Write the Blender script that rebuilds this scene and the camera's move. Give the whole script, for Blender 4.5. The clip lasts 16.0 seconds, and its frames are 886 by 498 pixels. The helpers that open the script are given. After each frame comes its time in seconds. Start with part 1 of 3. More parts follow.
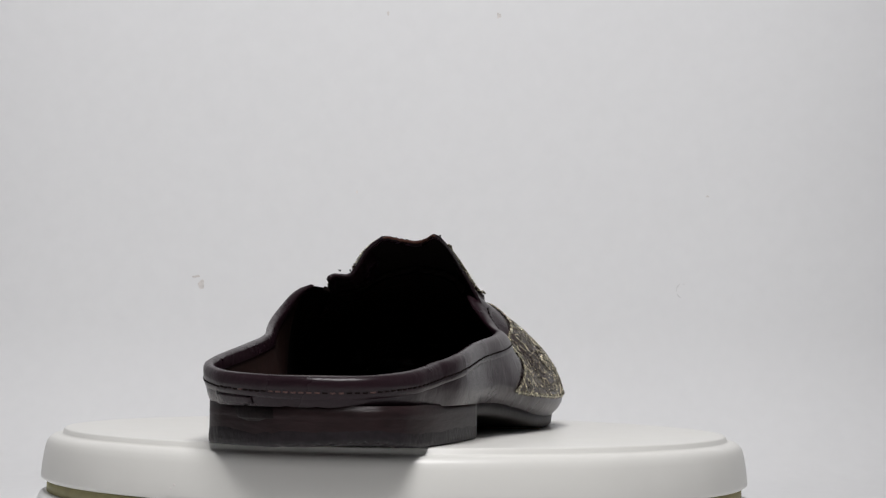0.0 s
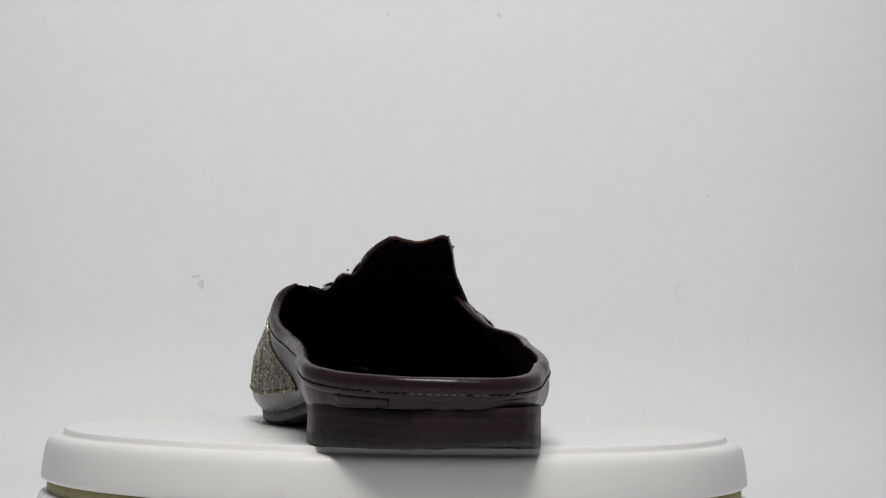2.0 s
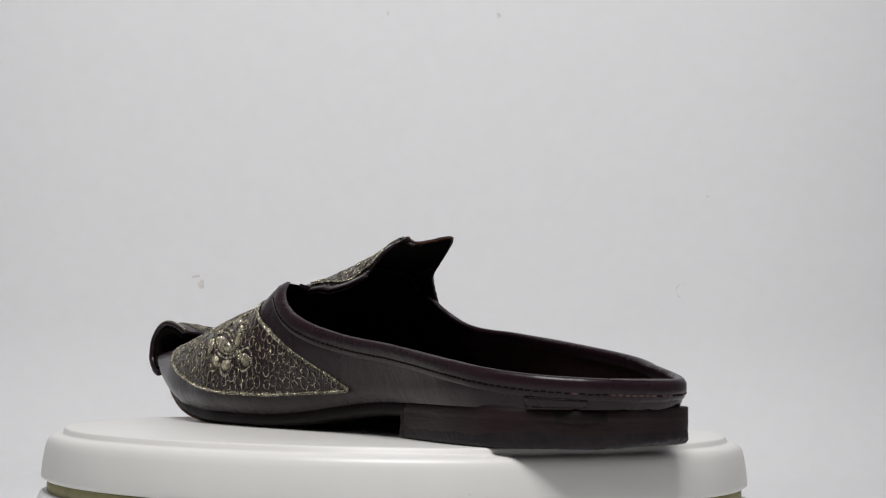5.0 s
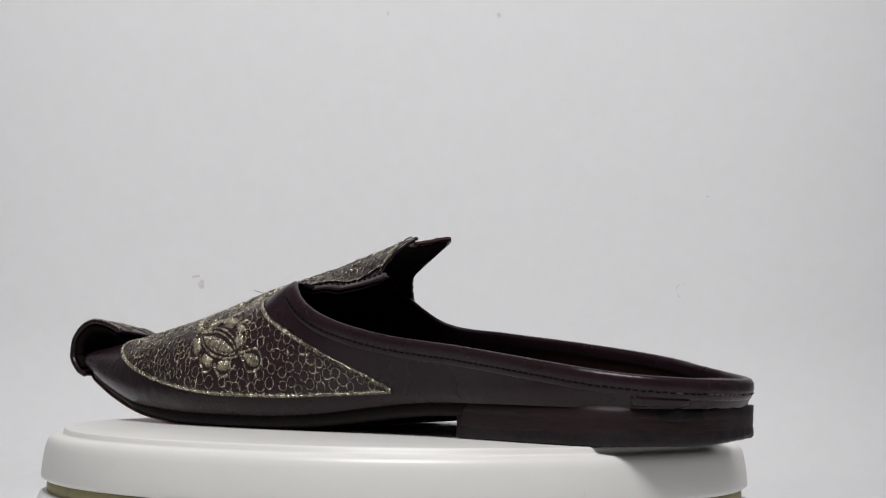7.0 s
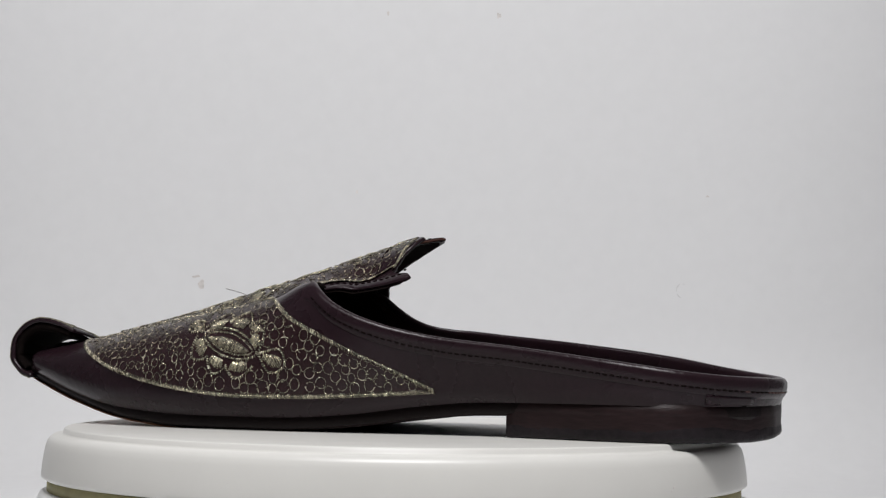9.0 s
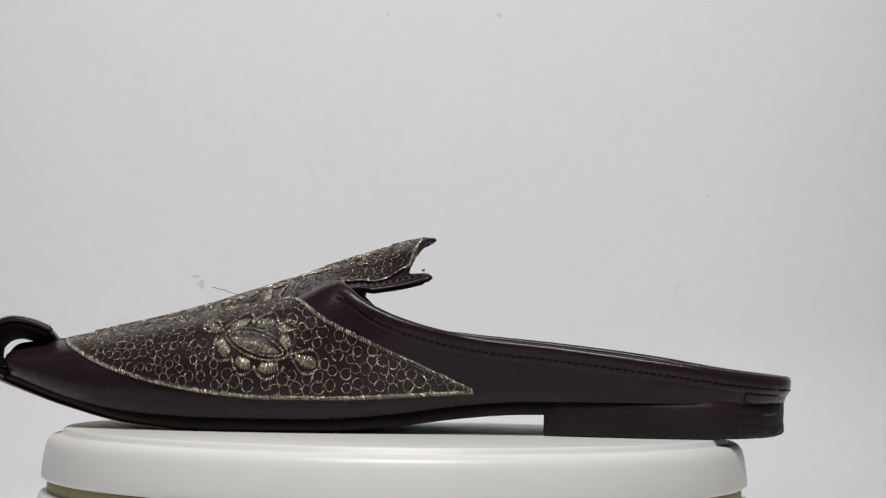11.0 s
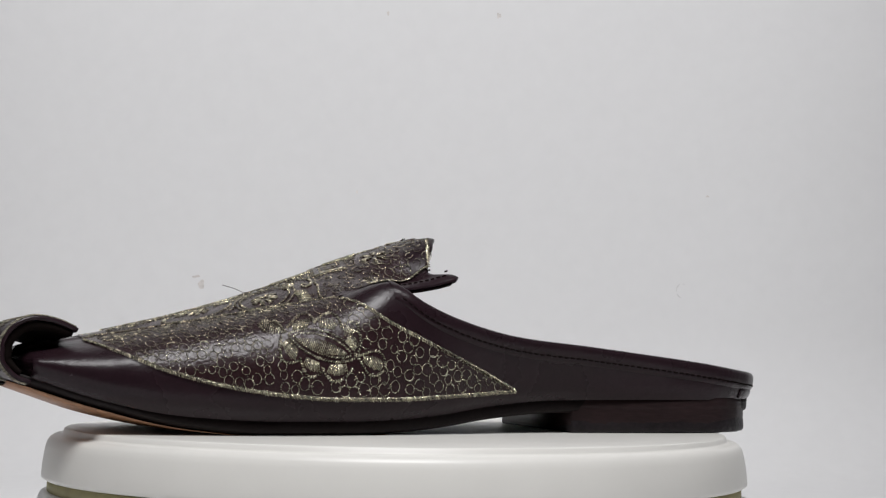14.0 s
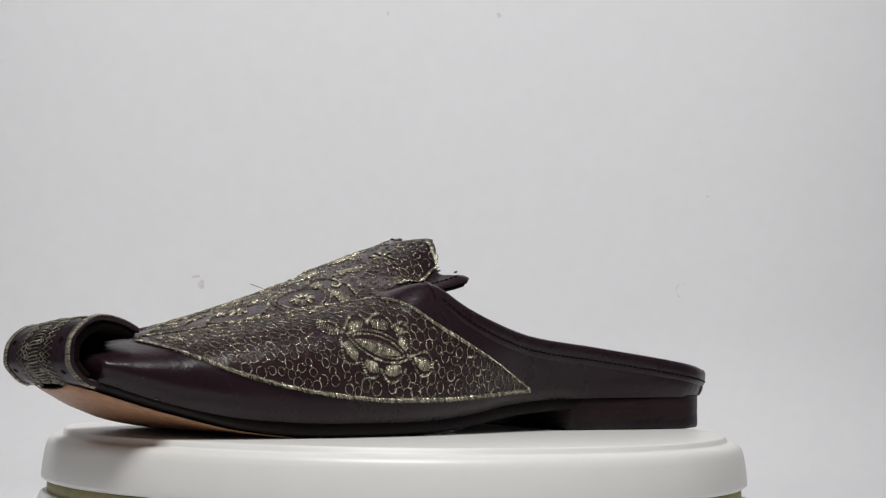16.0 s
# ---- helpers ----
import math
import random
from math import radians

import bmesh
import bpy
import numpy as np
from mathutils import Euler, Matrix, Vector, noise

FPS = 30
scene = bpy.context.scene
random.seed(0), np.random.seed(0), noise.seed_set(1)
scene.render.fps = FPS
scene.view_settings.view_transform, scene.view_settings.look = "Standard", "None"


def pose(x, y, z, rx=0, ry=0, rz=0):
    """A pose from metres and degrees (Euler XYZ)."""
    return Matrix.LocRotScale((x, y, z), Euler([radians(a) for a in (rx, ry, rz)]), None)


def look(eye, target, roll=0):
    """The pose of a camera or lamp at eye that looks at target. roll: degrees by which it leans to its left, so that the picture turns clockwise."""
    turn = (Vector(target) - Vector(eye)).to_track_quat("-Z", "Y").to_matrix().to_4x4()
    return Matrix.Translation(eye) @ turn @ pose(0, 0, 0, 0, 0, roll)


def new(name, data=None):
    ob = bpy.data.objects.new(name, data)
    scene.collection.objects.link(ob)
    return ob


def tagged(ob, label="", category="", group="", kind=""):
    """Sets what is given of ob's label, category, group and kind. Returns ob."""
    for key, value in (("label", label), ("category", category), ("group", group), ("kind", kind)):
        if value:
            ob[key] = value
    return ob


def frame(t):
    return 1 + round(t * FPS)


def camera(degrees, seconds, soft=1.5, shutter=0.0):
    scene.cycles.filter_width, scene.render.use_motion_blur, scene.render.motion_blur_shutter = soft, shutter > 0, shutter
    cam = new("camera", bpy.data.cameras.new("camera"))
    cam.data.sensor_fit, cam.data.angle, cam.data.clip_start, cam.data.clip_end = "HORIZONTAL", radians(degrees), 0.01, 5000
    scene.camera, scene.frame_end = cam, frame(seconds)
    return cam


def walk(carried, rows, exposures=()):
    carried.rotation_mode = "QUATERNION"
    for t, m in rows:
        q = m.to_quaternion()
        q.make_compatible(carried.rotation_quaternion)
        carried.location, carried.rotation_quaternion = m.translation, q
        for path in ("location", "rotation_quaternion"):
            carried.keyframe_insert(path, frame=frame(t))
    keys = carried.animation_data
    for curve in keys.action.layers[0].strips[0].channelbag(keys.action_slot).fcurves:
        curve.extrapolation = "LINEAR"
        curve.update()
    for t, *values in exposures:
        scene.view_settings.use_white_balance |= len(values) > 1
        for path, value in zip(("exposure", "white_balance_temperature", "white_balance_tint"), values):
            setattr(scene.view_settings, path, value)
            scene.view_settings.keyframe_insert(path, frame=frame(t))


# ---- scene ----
EYE = Vector((0.0, -0.70466, 0.03314))
AIM = Vector((0.0232913, 0.99852605, 0.04902291))
SPIN = 8.560      # degrees a second
HEADING = 82.0    # where the toe points at the start
cam = camera(26.61, 16.0, soft=1.25)
still = look(EYE, EYE + AIM, 0.866)
walk(cam, [(0.0, still), (16.0, still)])

# ---- light ----
world = bpy.data.worlds.new("world")
scene.world = world
world.use_nodes = True
world.node_tree.nodes["Background"].inputs["Color"].default_value = (0.9, 0.95, 1.0, 1)
world.node_tree.nodes["Background"].inputs["Strength"].default_value = 0.05
scene.view_settings.exposure = 0.0


def area_lamp(name, eye, target, sx, sy, power, color):
    data = bpy.data.lights.new(name, "AREA")
    data.shape, data.size, data.size_y, data.energy, data.color = "RECTANGLE", sx, sy, power, color
    lamp = new(name, data)
    lamp.matrix_world = look(eye, target)
    return lamp


area_lamp("overhead_lamp", (0.0, -0.40, 0.82), (0.0, 0.06, 0.05), 0.40, 0.28, 7.95, (0.993, 0.984, 0.996))


# ---- materials ----
def material(name, color, rough=0.5, metal=0.0, vary=0.12, grain=300.0, bump=0.15, stain=18.0, spec=0.5, coat=0.0, dark=None, island=False, stretch=1.0, wave=0.0):
    """Base colour with a fine grain, a broad stain, and a fine relief. Scales are per metre."""
    m = bpy.data.materials.new(name)
    m.use_nodes = True
    nt = m.node_tree
    n, l = nt.nodes, nt.links
    b = n["Principled BSDF"]
    b.inputs["Metallic"].default_value = metal
    b.inputs["Specular IOR Level"].default_value = spec
    b.inputs["Coat Weight"].default_value = coat
    b.inputs["Coat Roughness"].default_value = 0.25
    tc = n.new("ShaderNodeTexCoord")
    fine = n.new("ShaderNodeTexNoise")
    fine.inputs["Scale"].default_value, fine.inputs["Detail"].default_value = grain, 4
    broad = n.new("ShaderNodeTexNoise")
    broad.inputs["Scale"].default_value, broad.inputs["Detail"].default_value = stain, 5
    grow = n.new("ShaderNodeMapping")
    grow.inputs["Scale"].default_value = (1, 1, stretch)
    l.new(tc.outputs["Object"], grow.inputs["Vector"])
    for t in (fine, broad):
        l.new(grow.outputs["Vector"], t.inputs["Vector"])
    mix = n.new("ShaderNodeMath")
    mix.operation = "ADD"
    l.new(fine.outputs["Fac"], mix.inputs[0])
    l.new(broad.outputs["Fac"], mix.inputs[1])
    ramp = n.new("ShaderNodeValToRGB")
    lo = dark or tuple(c * (1 - 2 * vary) for c in color)
    hi = tuple(min(1, c * (1 + vary)) for c in color)
    ramp.color_ramp.elements[0].position, ramp.color_ramp.elements[0].color = 0.32, (*lo, 1)
    ramp.color_ramp.elements[1].position, ramp.color_ramp.elements[1].color = 0.68, (*hi, 1)
    half = n.new("ShaderNodeMath")
    half.operation, half.inputs[1].default_value = "MULTIPLY", 0.5
    l.new(mix.outputs[0], half.inputs[0])
    l.new(half.outputs[0], ramp.inputs["Fac"])
    if island:
        geo = n.new("ShaderNodeNewGeometry")
        span = n.new("ShaderNodeMapRange")
        span.inputs["To Min"].default_value, span.inputs["To Max"].default_value = 0.3, 1.25
        l.new(geo.outputs["Random Per Island"], span.inputs["Value"])
        tone = n.new("ShaderNodeVectorMath")
        tone.operation = "SCALE"
        l.new(ramp.outputs["Color"], tone.inputs[0])
        l.new(span.outputs["Result"], tone.inputs["Scale"])
        l.new(tone.outputs["Vector"], b.inputs["Base Color"])
    else:
        l.new(ramp.outputs["Color"], b.inputs["Base Color"])
    rr = n.new("ShaderNodeMapRange")
    rr.inputs["To Min"].default_value, rr.inputs["To Max"].default_value = max(0.02, rough - 0.08), min(1, rough + 0.1)
    l.new(broad.outputs["Fac"], rr.inputs["Value"])
    l.new(rr.outputs["Result"], b.inputs["Roughness"])
    if bump:
        bp = n.new("ShaderNodeBump")
        bp.inputs["Strength"].default_value, bp.inputs["Distance"].default_value = bump, 0.0006
        l.new(fine.outputs["Fac"], bp.inputs["Height"])
        l.new(bp.outputs["Normal"], b.inputs["Normal"])
        if wave:
            creases = n.new("ShaderNodeTexNoise")
            creases.inputs["Scale"].default_value, creases.inputs["Detail"].default_value, creases.inputs["Distortion"].default_value = 110, 3, 0.8
            l.new(grow.outputs["Vector"], creases.inputs["Vector"])
            b2 = n.new("ShaderNodeBump")
            b2.inputs["Strength"].default_value, b2.inputs["Distance"].default_value = wave, 0.0012
            l.new(creases.outputs["Fac"], b2.inputs["Height"])
            l.new(bp.outputs["Normal"], b2.inputs["Normal"])
            l.new(b2.outputs["Normal"], b.inputs["Normal"])
    return m


M_LEATHER = material("brown_leather", (0.0172, 0.0080, 0.0112), 0.27, grain=800, bump=0.13, stain=40, spec=0.23, wave=0.25)
M_EDGE_AND_SHADE = material("burnished_edge_and_arch_shade", (0.010, 0.0062, 0.006), 0.5, grain=700, bump=0.3, stain=60, spec=0.2)
M_TIP = material("heel_rubber", (0.0135, 0.0095, 0.0115), 0.5, grain=500, bump=0.5, stain=60, spec=0.25, vary=0.3)
M_HEEL = material("stacked_heel", (0.0200, 0.0105, 0.0110), 0.42, grain=200, bump=0.25, stain=25, spec=0.2, vary=0.2, stretch=5.0)
# Near-black colour also stands for the shade inside toe, tongue and curl.
M_SHADED_LINING = material("shaded_lining", (0.006, 0.004, 0.0036), 0.9, grain=600, bump=0.3, spec=0.05)
M_SIDE_LINING = material("side_lining", (0.026, 0.0115, 0.0095), 0.6, grain=500, bump=0.2, stain=60, spec=0.15, vary=0.25)
M_INSOLE = material("insole", (0.060, 0.047, 0.044), 0.62, grain=500, bump=0.2, spec=0.25)
M_TAN = material("tan_sole", (0.31, 0.155, 0.08), 0.5, grain=400, bump=0.2, stain=50, vary=0.22)
M_PANEL = material("panel_cloth", (0.0225, 0.0095, 0.0110), 0.23, grain=1100, bump=0.4, stain=60, spec=0.36, wave=0.35)
M_GOLD = material("antique_gold_thread", (0.69, 0.635, 0.48), 0.25, metal=0.85, grain=2500, bump=0.5, vary=0.3, stain=300, island=True)
M_DULL = material("dull_thread", (0.36, 0.33, 0.25), 0.4, metal=0.6, grain=2500, bump=0.5, vary=0.35, stain=250, island=True)
M_STITCH = material("dark_stitch", (0.006, 0.003, 0.0026), 0.8, spec=0.08)
M_WORN = material("worn_thread", (0.062, 0.024, 0.020), 0.6, vary=0.3, grain=1500)
M_RAW = material("raw_leather", (0.075, 0.028, 0.018), 0.7, vary=0.3, grain=1500, spec=0.2)
M_PLASTIC = material("white_plastic", (0.712, 0.702, 0.664), 0.36, grain=60, bump=0.01, vary=0.015, stain=8, spec=0.5)
M_OLIVE = material("olive_base", (0.30, 0.27, 0.12), 0.6, grain=200, bump=0.1)
M_WALL = material("white_wall", (0.80, 0.80, 0.80), 0.85, grain=120, bump=0.04, vary=0.012, stain=3)
M_ROOM = material("grey_room", (0.22, 0.22, 0.23), 0.9, grain=40, bump=0.05, vary=0.05, stain=2)
M_WHITE_BASE = material("white_base", (0.78, 0.78, 0.76), 0.4, grain=60, bump=0.02, vary=0.02, stain=8)
M_SCUFF = material("wall_scuff", (0.755, 0.755, 0.75), 0.9, grain=400, vary=0.08)
M_MARK = material("wall_stain", (0.785, 0.752, 0.722), 0.9, grain=400, vary=0.12)

MM = 0.001


def part(name, verts, faces, mat, parent=None, label="", smooth=True):
    """One mesh object from points in millimetres."""
    me = bpy.data.meshes.new(name)
    me.from_pydata([(x * MM, y * MM, z * MM) for x, y, z in verts], [], faces)
    me.update()
    if smooth:
        me.shade_smooth()
    me.materials.append(mat)
    ob = new(name, me)
    if parent:
        ob.parent = parent
    if label:
        tagged(ob, label)
    return ob


def curve(xs, ys):
    """A smooth function through points, xs rising."""
    xs, ys = np.array(xs, float), np.array(ys, float)
    d = np.diff(ys) / np.diff(xs)
    m = np.concatenate([[d[0]], (d[:-1] + d[1:]) / 2, [d[-1]]])
    m[1:-1] = np.where(d[:-1] * d[1:] <= 0, 0, m[1:-1])

    def f(x):
        x = min(max(x, xs[0]), xs[-1])
        i = int(min(max(np.searchsorted(xs, x) - 1, 0), len(xs) - 2))
        h = xs[i + 1] - xs[i]
        t = (x - xs[i]) / h
        return float((2 * t**3 - 3 * t**2 + 1) * ys[i] + (t**3 - 2 * t**2 + t) * h * m[i]
                     + (-2 * t**3 + 3 * t**2) * ys[i + 1] + (t**3 - t**2) * h * m[i + 1])
    return f


def grid(rows, closed_u=False):
    """Faces of a lattice of points given as rows of equal length."""
    v = [p for r in rows for p in r]
    n, k = len(rows), len(rows[0])
    f = []
    for i in range(n - 1 + (1 if closed_u else 0)):
        for j in range(k - 1):
            a, b = i * k + j, ((i + 1) % n) * k + j
            f.append((a, a + 1, b + 1, b))
    return v, f


def shell(rows, thick, flip=1.0, closed_u=False):
    """A lattice made into a sheet of some thickness, with its edges closed; the second face lies inward."""
    a = np.array(rows, float)
    du = np.gradient(a, axis=0)
    dv = np.gradient(a, axis=1)
    nn = np.cross(du, dv)
    nn /= np.linalg.norm(nn, axis=2, keepdims=True) + 1e-9
    b = a - flip * thick * nn
    n, k = a.shape[:2]
    v = [tuple(p) for p in a.reshape(-1, 3)] + [tuple(p) for p in b.reshape(-1, 3)]
    f = []
    o = n * k
    for i in range(n - 1):
        for j in range(k - 1):
            p, q = i * k + j, (i + 1) * k + j
            f += [(p, p + 1, q + 1, q), (o + p, o + q, o + q + 1, o + p + 1)]
    rim = [j for j in range(k)] + [i * k + k - 1 for i in range(1, n)] + [(n - 1) * k + j for j in range(k - 2, -1, -1)] + [i * k for i in range(n - 2, 0, -1)]
    for s, e in zip(rim, rim[1:] + rim[:1]):
        f.append((s, o + s, o + e, e))
    return v, f


def fix_normals(ob):
    bm = bmesh.new()
    bm.from_mesh(ob.data)
    bmesh.ops.recalc_face_normals(bm, faces=bm.faces)
    bm.to_mesh(ob.data)
    bm.free()
    return ob


def tube(v, f, path, r, sides=5, closed=False, flat=None):
    """Adds a thin tube along a path to v and f."""
    p = np.array(path, float)
    n = len(p)
    t = np.roll(p, -1, 0) - np.roll(p, 1, 0)
    if not closed:
        t[0], t[-1] = p[1] - p[0], p[-1] - p[-2]
    t /= np.linalg.norm(t, axis=1, keepdims=True) + 1e-9
    o = len(v)
    up = np.array((0.31, 0.2, 0.93))
    for i in range(n):
        a = np.cross(t[i], up)
        a /= np.linalg.norm(a) + 1e-9
        b = np.cross(a, t[i])
        for k in range(sides):
            w = 2 * math.pi * k / sides
            v.append(tuple(p[i] + r * (math.cos(w) * a + math.sin(w) * b)))
    for i in range(n if closed else n - 1):
        j = (i + 1) % n
        for k in range(sides):
            l = (k + 1) % sides
            f.append((o + i * sides + k, o + i * sides + l, o + j * sides + l, o + j * sides + k))
    if not closed:
        f.append(tuple(o + k for k in range(sides))[::-1])
        f.append(tuple(o + (n - 1) * sides + k for k in range(sides)))


# ---- the room: a white wall and table, closed round ----
TABLE_Z, WALL_Y = -0.046, 0.42


def box(name, x0, x1, y0, y1, z0, z1, mat, label):
    bm = bmesh.new()
    bmesh.ops.create_cube(bm, size=1)
    for v in bm.verts:
        v.co = Vector((x0 + (v.co.x + 0.5) * (x1 - x0), y0 + (v.co.y + 0.5) * (y1 - y0), z0 + (v.co.z + 0.5) * (z1 - z0)))
    me = bpy.data.meshes.new(name)
    bm.to_mesh(me)
    bm.free()
    me.materials.append(mat)
    return tagged(new(name, me), label, name.split("_")[0], kind="structure")


def sweep(name, mat, label):
    """Table and back wall as one sheet, 12 mm thick, with a rounded corner."""
    r = 0.09
    line = [(-1.1, TABLE_Z), (-0.6, TABLE_Z), (-0.2, TABLE_Z), (WALL_Y - r, TABLE_Z)]
    line += [(WALL_Y - r + r * math.sin(a), TABLE_Z + r - r * math.cos(a)) for a in [math.pi / 2 * k / 16 for k in range(1, 17)]]
    line += [(WALL_Y, z) for z in (0.12, 0.3, 0.6, 0.9)]
    rows = [[(x * 1000, y * 1000, z * 1000) for y, z in line] for x in (-0.6, -0.2, 0.2, 0.6)]
    return tagged(fix_normals(part(name, *shell(rows, 12.0, 1.0), mat)), label, "backdrop", kind="structure")


sweep("backdrop", M_WALL, "white backdrop that curves from table up to wall")
box("wall_south", -0.6, 0.6, -1.12, -1.1, TABLE_Z - 0.02, 0.9, M_ROOM, "plain grey wall that closes the place")
box("wall_east", 0.6, 0.62, -1.12, WALL_Y + 0.02, TABLE_Z - 0.02, 0.9, M_ROOM, "plain grey wall that closes the place")
box("wall_west", -0.62, -0.6, -1.12, WALL_Y + 0.02, TABLE_Z - 0.02, 0.9, M_ROOM, "plain grey wall that closes the place")
box("ceiling", -0.62, 0.62, -1.12, WALL_Y + 0.02, 0.9, 0.92, M_ROOM, "plain grey ceiling that closes the place")


def smudge(x, z, rx, rz, seed):
    """A faint dry smudge on the wall: an uneven film 0.2 mm proud."""
    rows = []
    for i in range(20):
        w = 2 * math.pi * i / 20
        k = 0.75 + 0.5 * noise.noise((math.cos(w) * 1.3, math.sin(w) * 1.3, seed))
        rows.append([((x + rx * k * q * math.cos(w)) * 1000, (WALL_Y - 0.0002) * 1000, (z + rz * k * q * math.sin(w)) * 1000) for q in (0.05, 0.6, 1.0)])
    v, f = grid(rows, True)
    return tagged(part("wall_smudge", v, f, M_MARK), "faint brownish smudge on the white wall", "smudge", "smudges on the wall")


def scuff(x, z, r):
    """A hair-thin curved scratch on the wall, broken along its length."""
    for a0, a1, w in ((1.9, 3.3, 0.00045), (3.5, 4.6, 0.0003), (0.9, 1.6, 0.00025)):
        rows = []
        for i in range(13):
            a = a0 + (a1 - a0) * i / 12
            h = w * math.sin(math.pi * (0.05 + 0.9 * i / 12))
            rows.append([((x + (r + q) * math.cos(a)) * 1000, (WALL_Y - 0.0002) * 1000, (z + 1.3 * (r + q) * math.sin(a)) * 1000) for q in (-h, h)])
        tagged(part("wall_scratch", *grid(rows), M_SCUFF), "faint grey curved scratch on the white wall", "scratch", "scratches on the wall")


# ---- turntable ----
def lathe(profile, n=160):
    """Turns (radius, height) pairs round the z axis."""
    rows = [[(r * math.cos(2 * math.pi * i / n), r * math.sin(2 * math.pi * i / n), z) for r, z in profile] for i in range(n)]
    return grid(rows, True)


def build_turntable():
    t = new("turntable")
    tagged(t, "round white plastic display turntable with a stepped rim", "turntable")
    prof = [(0.01, 0), (60, 0), (120.5, 0), (121.6, -0.1), (122.1, -0.5), (122.4, -1.7), (122.9, -2.2), (124.4, -2.4), (125.9, -2.7), (127.0, -3.4), (127.9, -4.6), (128.5, -6.5), (129.1, -9.5), (129.6, -13), (129.9, -16.6), (129.8, -17.6), (128.9, -18.2), (116, -18.2), (116, -17), (0.01, -17)]
    fix_normals(part("platter", *lathe(prof), M_PLASTIC, t))
    tagged(fix_normals(part("dirt", *specks(), M_MARK, t, "tiny faint specks of dirt")), kind="stuff")
    base = new("display_stand")
    tagged(base, "low white stand with an olive band under the turntable", "stand")
    fix_normals(part("band", *lathe([(0.01, -18.6), (127.4, -18.6), (127.8, -19.0), (127.8, -22.4), (0.01, -22.4)]), M_OLIVE, base))
    fix_normals(part("drum", *lathe([(0.01, -22.5), (128.6, -22.5), (130.2, -23.2), (131.0, -25), (131.6, -40), (131.8, -46), (0.01, -46)]), M_WHITE_BASE, base))
    return t


def specks():
    """Small flat blisters of dirt on the platter's edge and top."""
    v, f = [], []
    for x, y, z, r in ((-130.2, 24.7, -12.0, 0.35), (-70.6, -110.5, -13.5, 0.6), (-71.6, -109.8, -14.6, 0.4), (-95.0, -60.0, 0.0, 0.3)):
        q = math.hypot(x, y)
        out = np.array((x / q, y / q, 0.0)) if z < -1 else np.array((0, 0, 1.0))
        if z < -1:
            rim = 128.5 + (-z - 6.5) * 0.17
            x, y = x / q * rim, y / q * rim
        side = np.cross(out, (0.3, 0.4, 0.86))
        side /= np.linalg.norm(side)
        up = np.cross(side, out)
        o = len(v)
        v.append(tuple(np.array((x, y, z)) + out * 0.15))
        for k in range(8):
            w = 2 * math.pi * k / 8
            v.append(tuple(np.array((x, y, z)) + r * (math.cos(w) * side + 0.8 * math.sin(w) * up) - out * 0.05))
        f += [(o, o + 1 + k, o + 1 + (k + 1) % 8) for k in range(8)]
    return v, f


# ---- the slipper: x to the toe, y to its left, in millimetres from the turntable's axis ----
LEFT = curve([-143, -138, -130, -122, -110, -100, -60, -30, 0, 30, 55, 80, 100, 125, 146, 156], [12, 28, 36.5, 42.0, 46.3, 46.6, 41.8, 41.2, 45.3, 49.2, 49.4, 46.0, 41.8, 33.5, 25, 21])
RIGHT = curve([-143, -138, -130, -122, -110, -100, -60, -30, 0, 30, 50, 80, 100, 125, 146, 156], [-6, -16.5, -22, -26, -30.5, -34.2, -40, -47, -54.5, -58.8, -59.3, -54, -46, -31, -15, -9])
RIDGE = curve([-20, 0, 30, 60, 100, 150], [-6, -6, -4, -2, 2, 6])
TOP = curve([-140, -30, -11, 2, 23, 43, 64, 85, 106, 122, 138, 152], [78, 77, 73, 68.5, 61.5, 54.3, 47.1, 41.0, 36.1, 32.7, 30.6, 28])
SOLE = curve([-145, -56, -40, -20, 0, 20, 60, 81, 100, 120, 138, 150], [8, 7.5, 7, 5, 2.2, 0.6, 0.3, 1.0, 2.8, 7.2, 13.0, 17.0])
RIM_L = curve([-145, -126, -100, -59, -30, -18, -8, 2, 10, 15, 19, 23, 30, 34], [21.5, 23, 26.3, 31.2, 34.3, 36.6, 39.3, 43.0, 47.4, 51.4, 53.8, 53.0, 50.2, 48.4])
RIM_R = curve([-145, -126, -100, -59, -30, -18, -8, -1, 5, 10, 16, 23, 30, 34], [21.5, 23.6, 27.8, 32.6, 35.2, 36.4, 37.2, 38.4, 40.8, 44.8, 50.4, 51.6, 50.2, 48.4])
FULL_L = curve([-20, 5, 18, 45, 80, 150], [2.6, 3.0, 3.2, 2.6, 2.4, 2.3])
FULL_R = curve([-40, -15, 2, 12, 17, 27, 60, 150], [1.4, 1.25, 1.12, 1.17, 1.3, 1.5, 1.8, 2.0])
JOIN = 19.0
CREASE = curve([19, 23, 28, 34, 60, 90, 110, 122, 150], [53.8, 53.0, 51.0, 48.4, 43.2, 37.4, 33.9, 32.0, 26.0])
CREASE_OFF = curve([-10, 0, 10, 19, 26, 34, 60, 90, 110, 122, 150], [46, 45.5, 44.8, 43, 40, 36.5, 29, 18.5, 9.5, 4.0, 4.0])
FLARE = curve([-110, -88, -58, -18, -2, 9, 17], [1.03, 1.09, 1.20, 1.20, 1.14, 1.07, 1.025])
CREASE_BACK = curve([-145, -10, 8, 19], [60, 60, 56, 53.8])


def full(x, s):
    """How full the arch is on that side."""
    return FULL_L(x) if s > 0 else FULL_R(x)


def rim(x, y):
    return RIM_L(x) if y > 3 else RIM_R(x)


def low(x):
    return SOLE(x) + 4.6


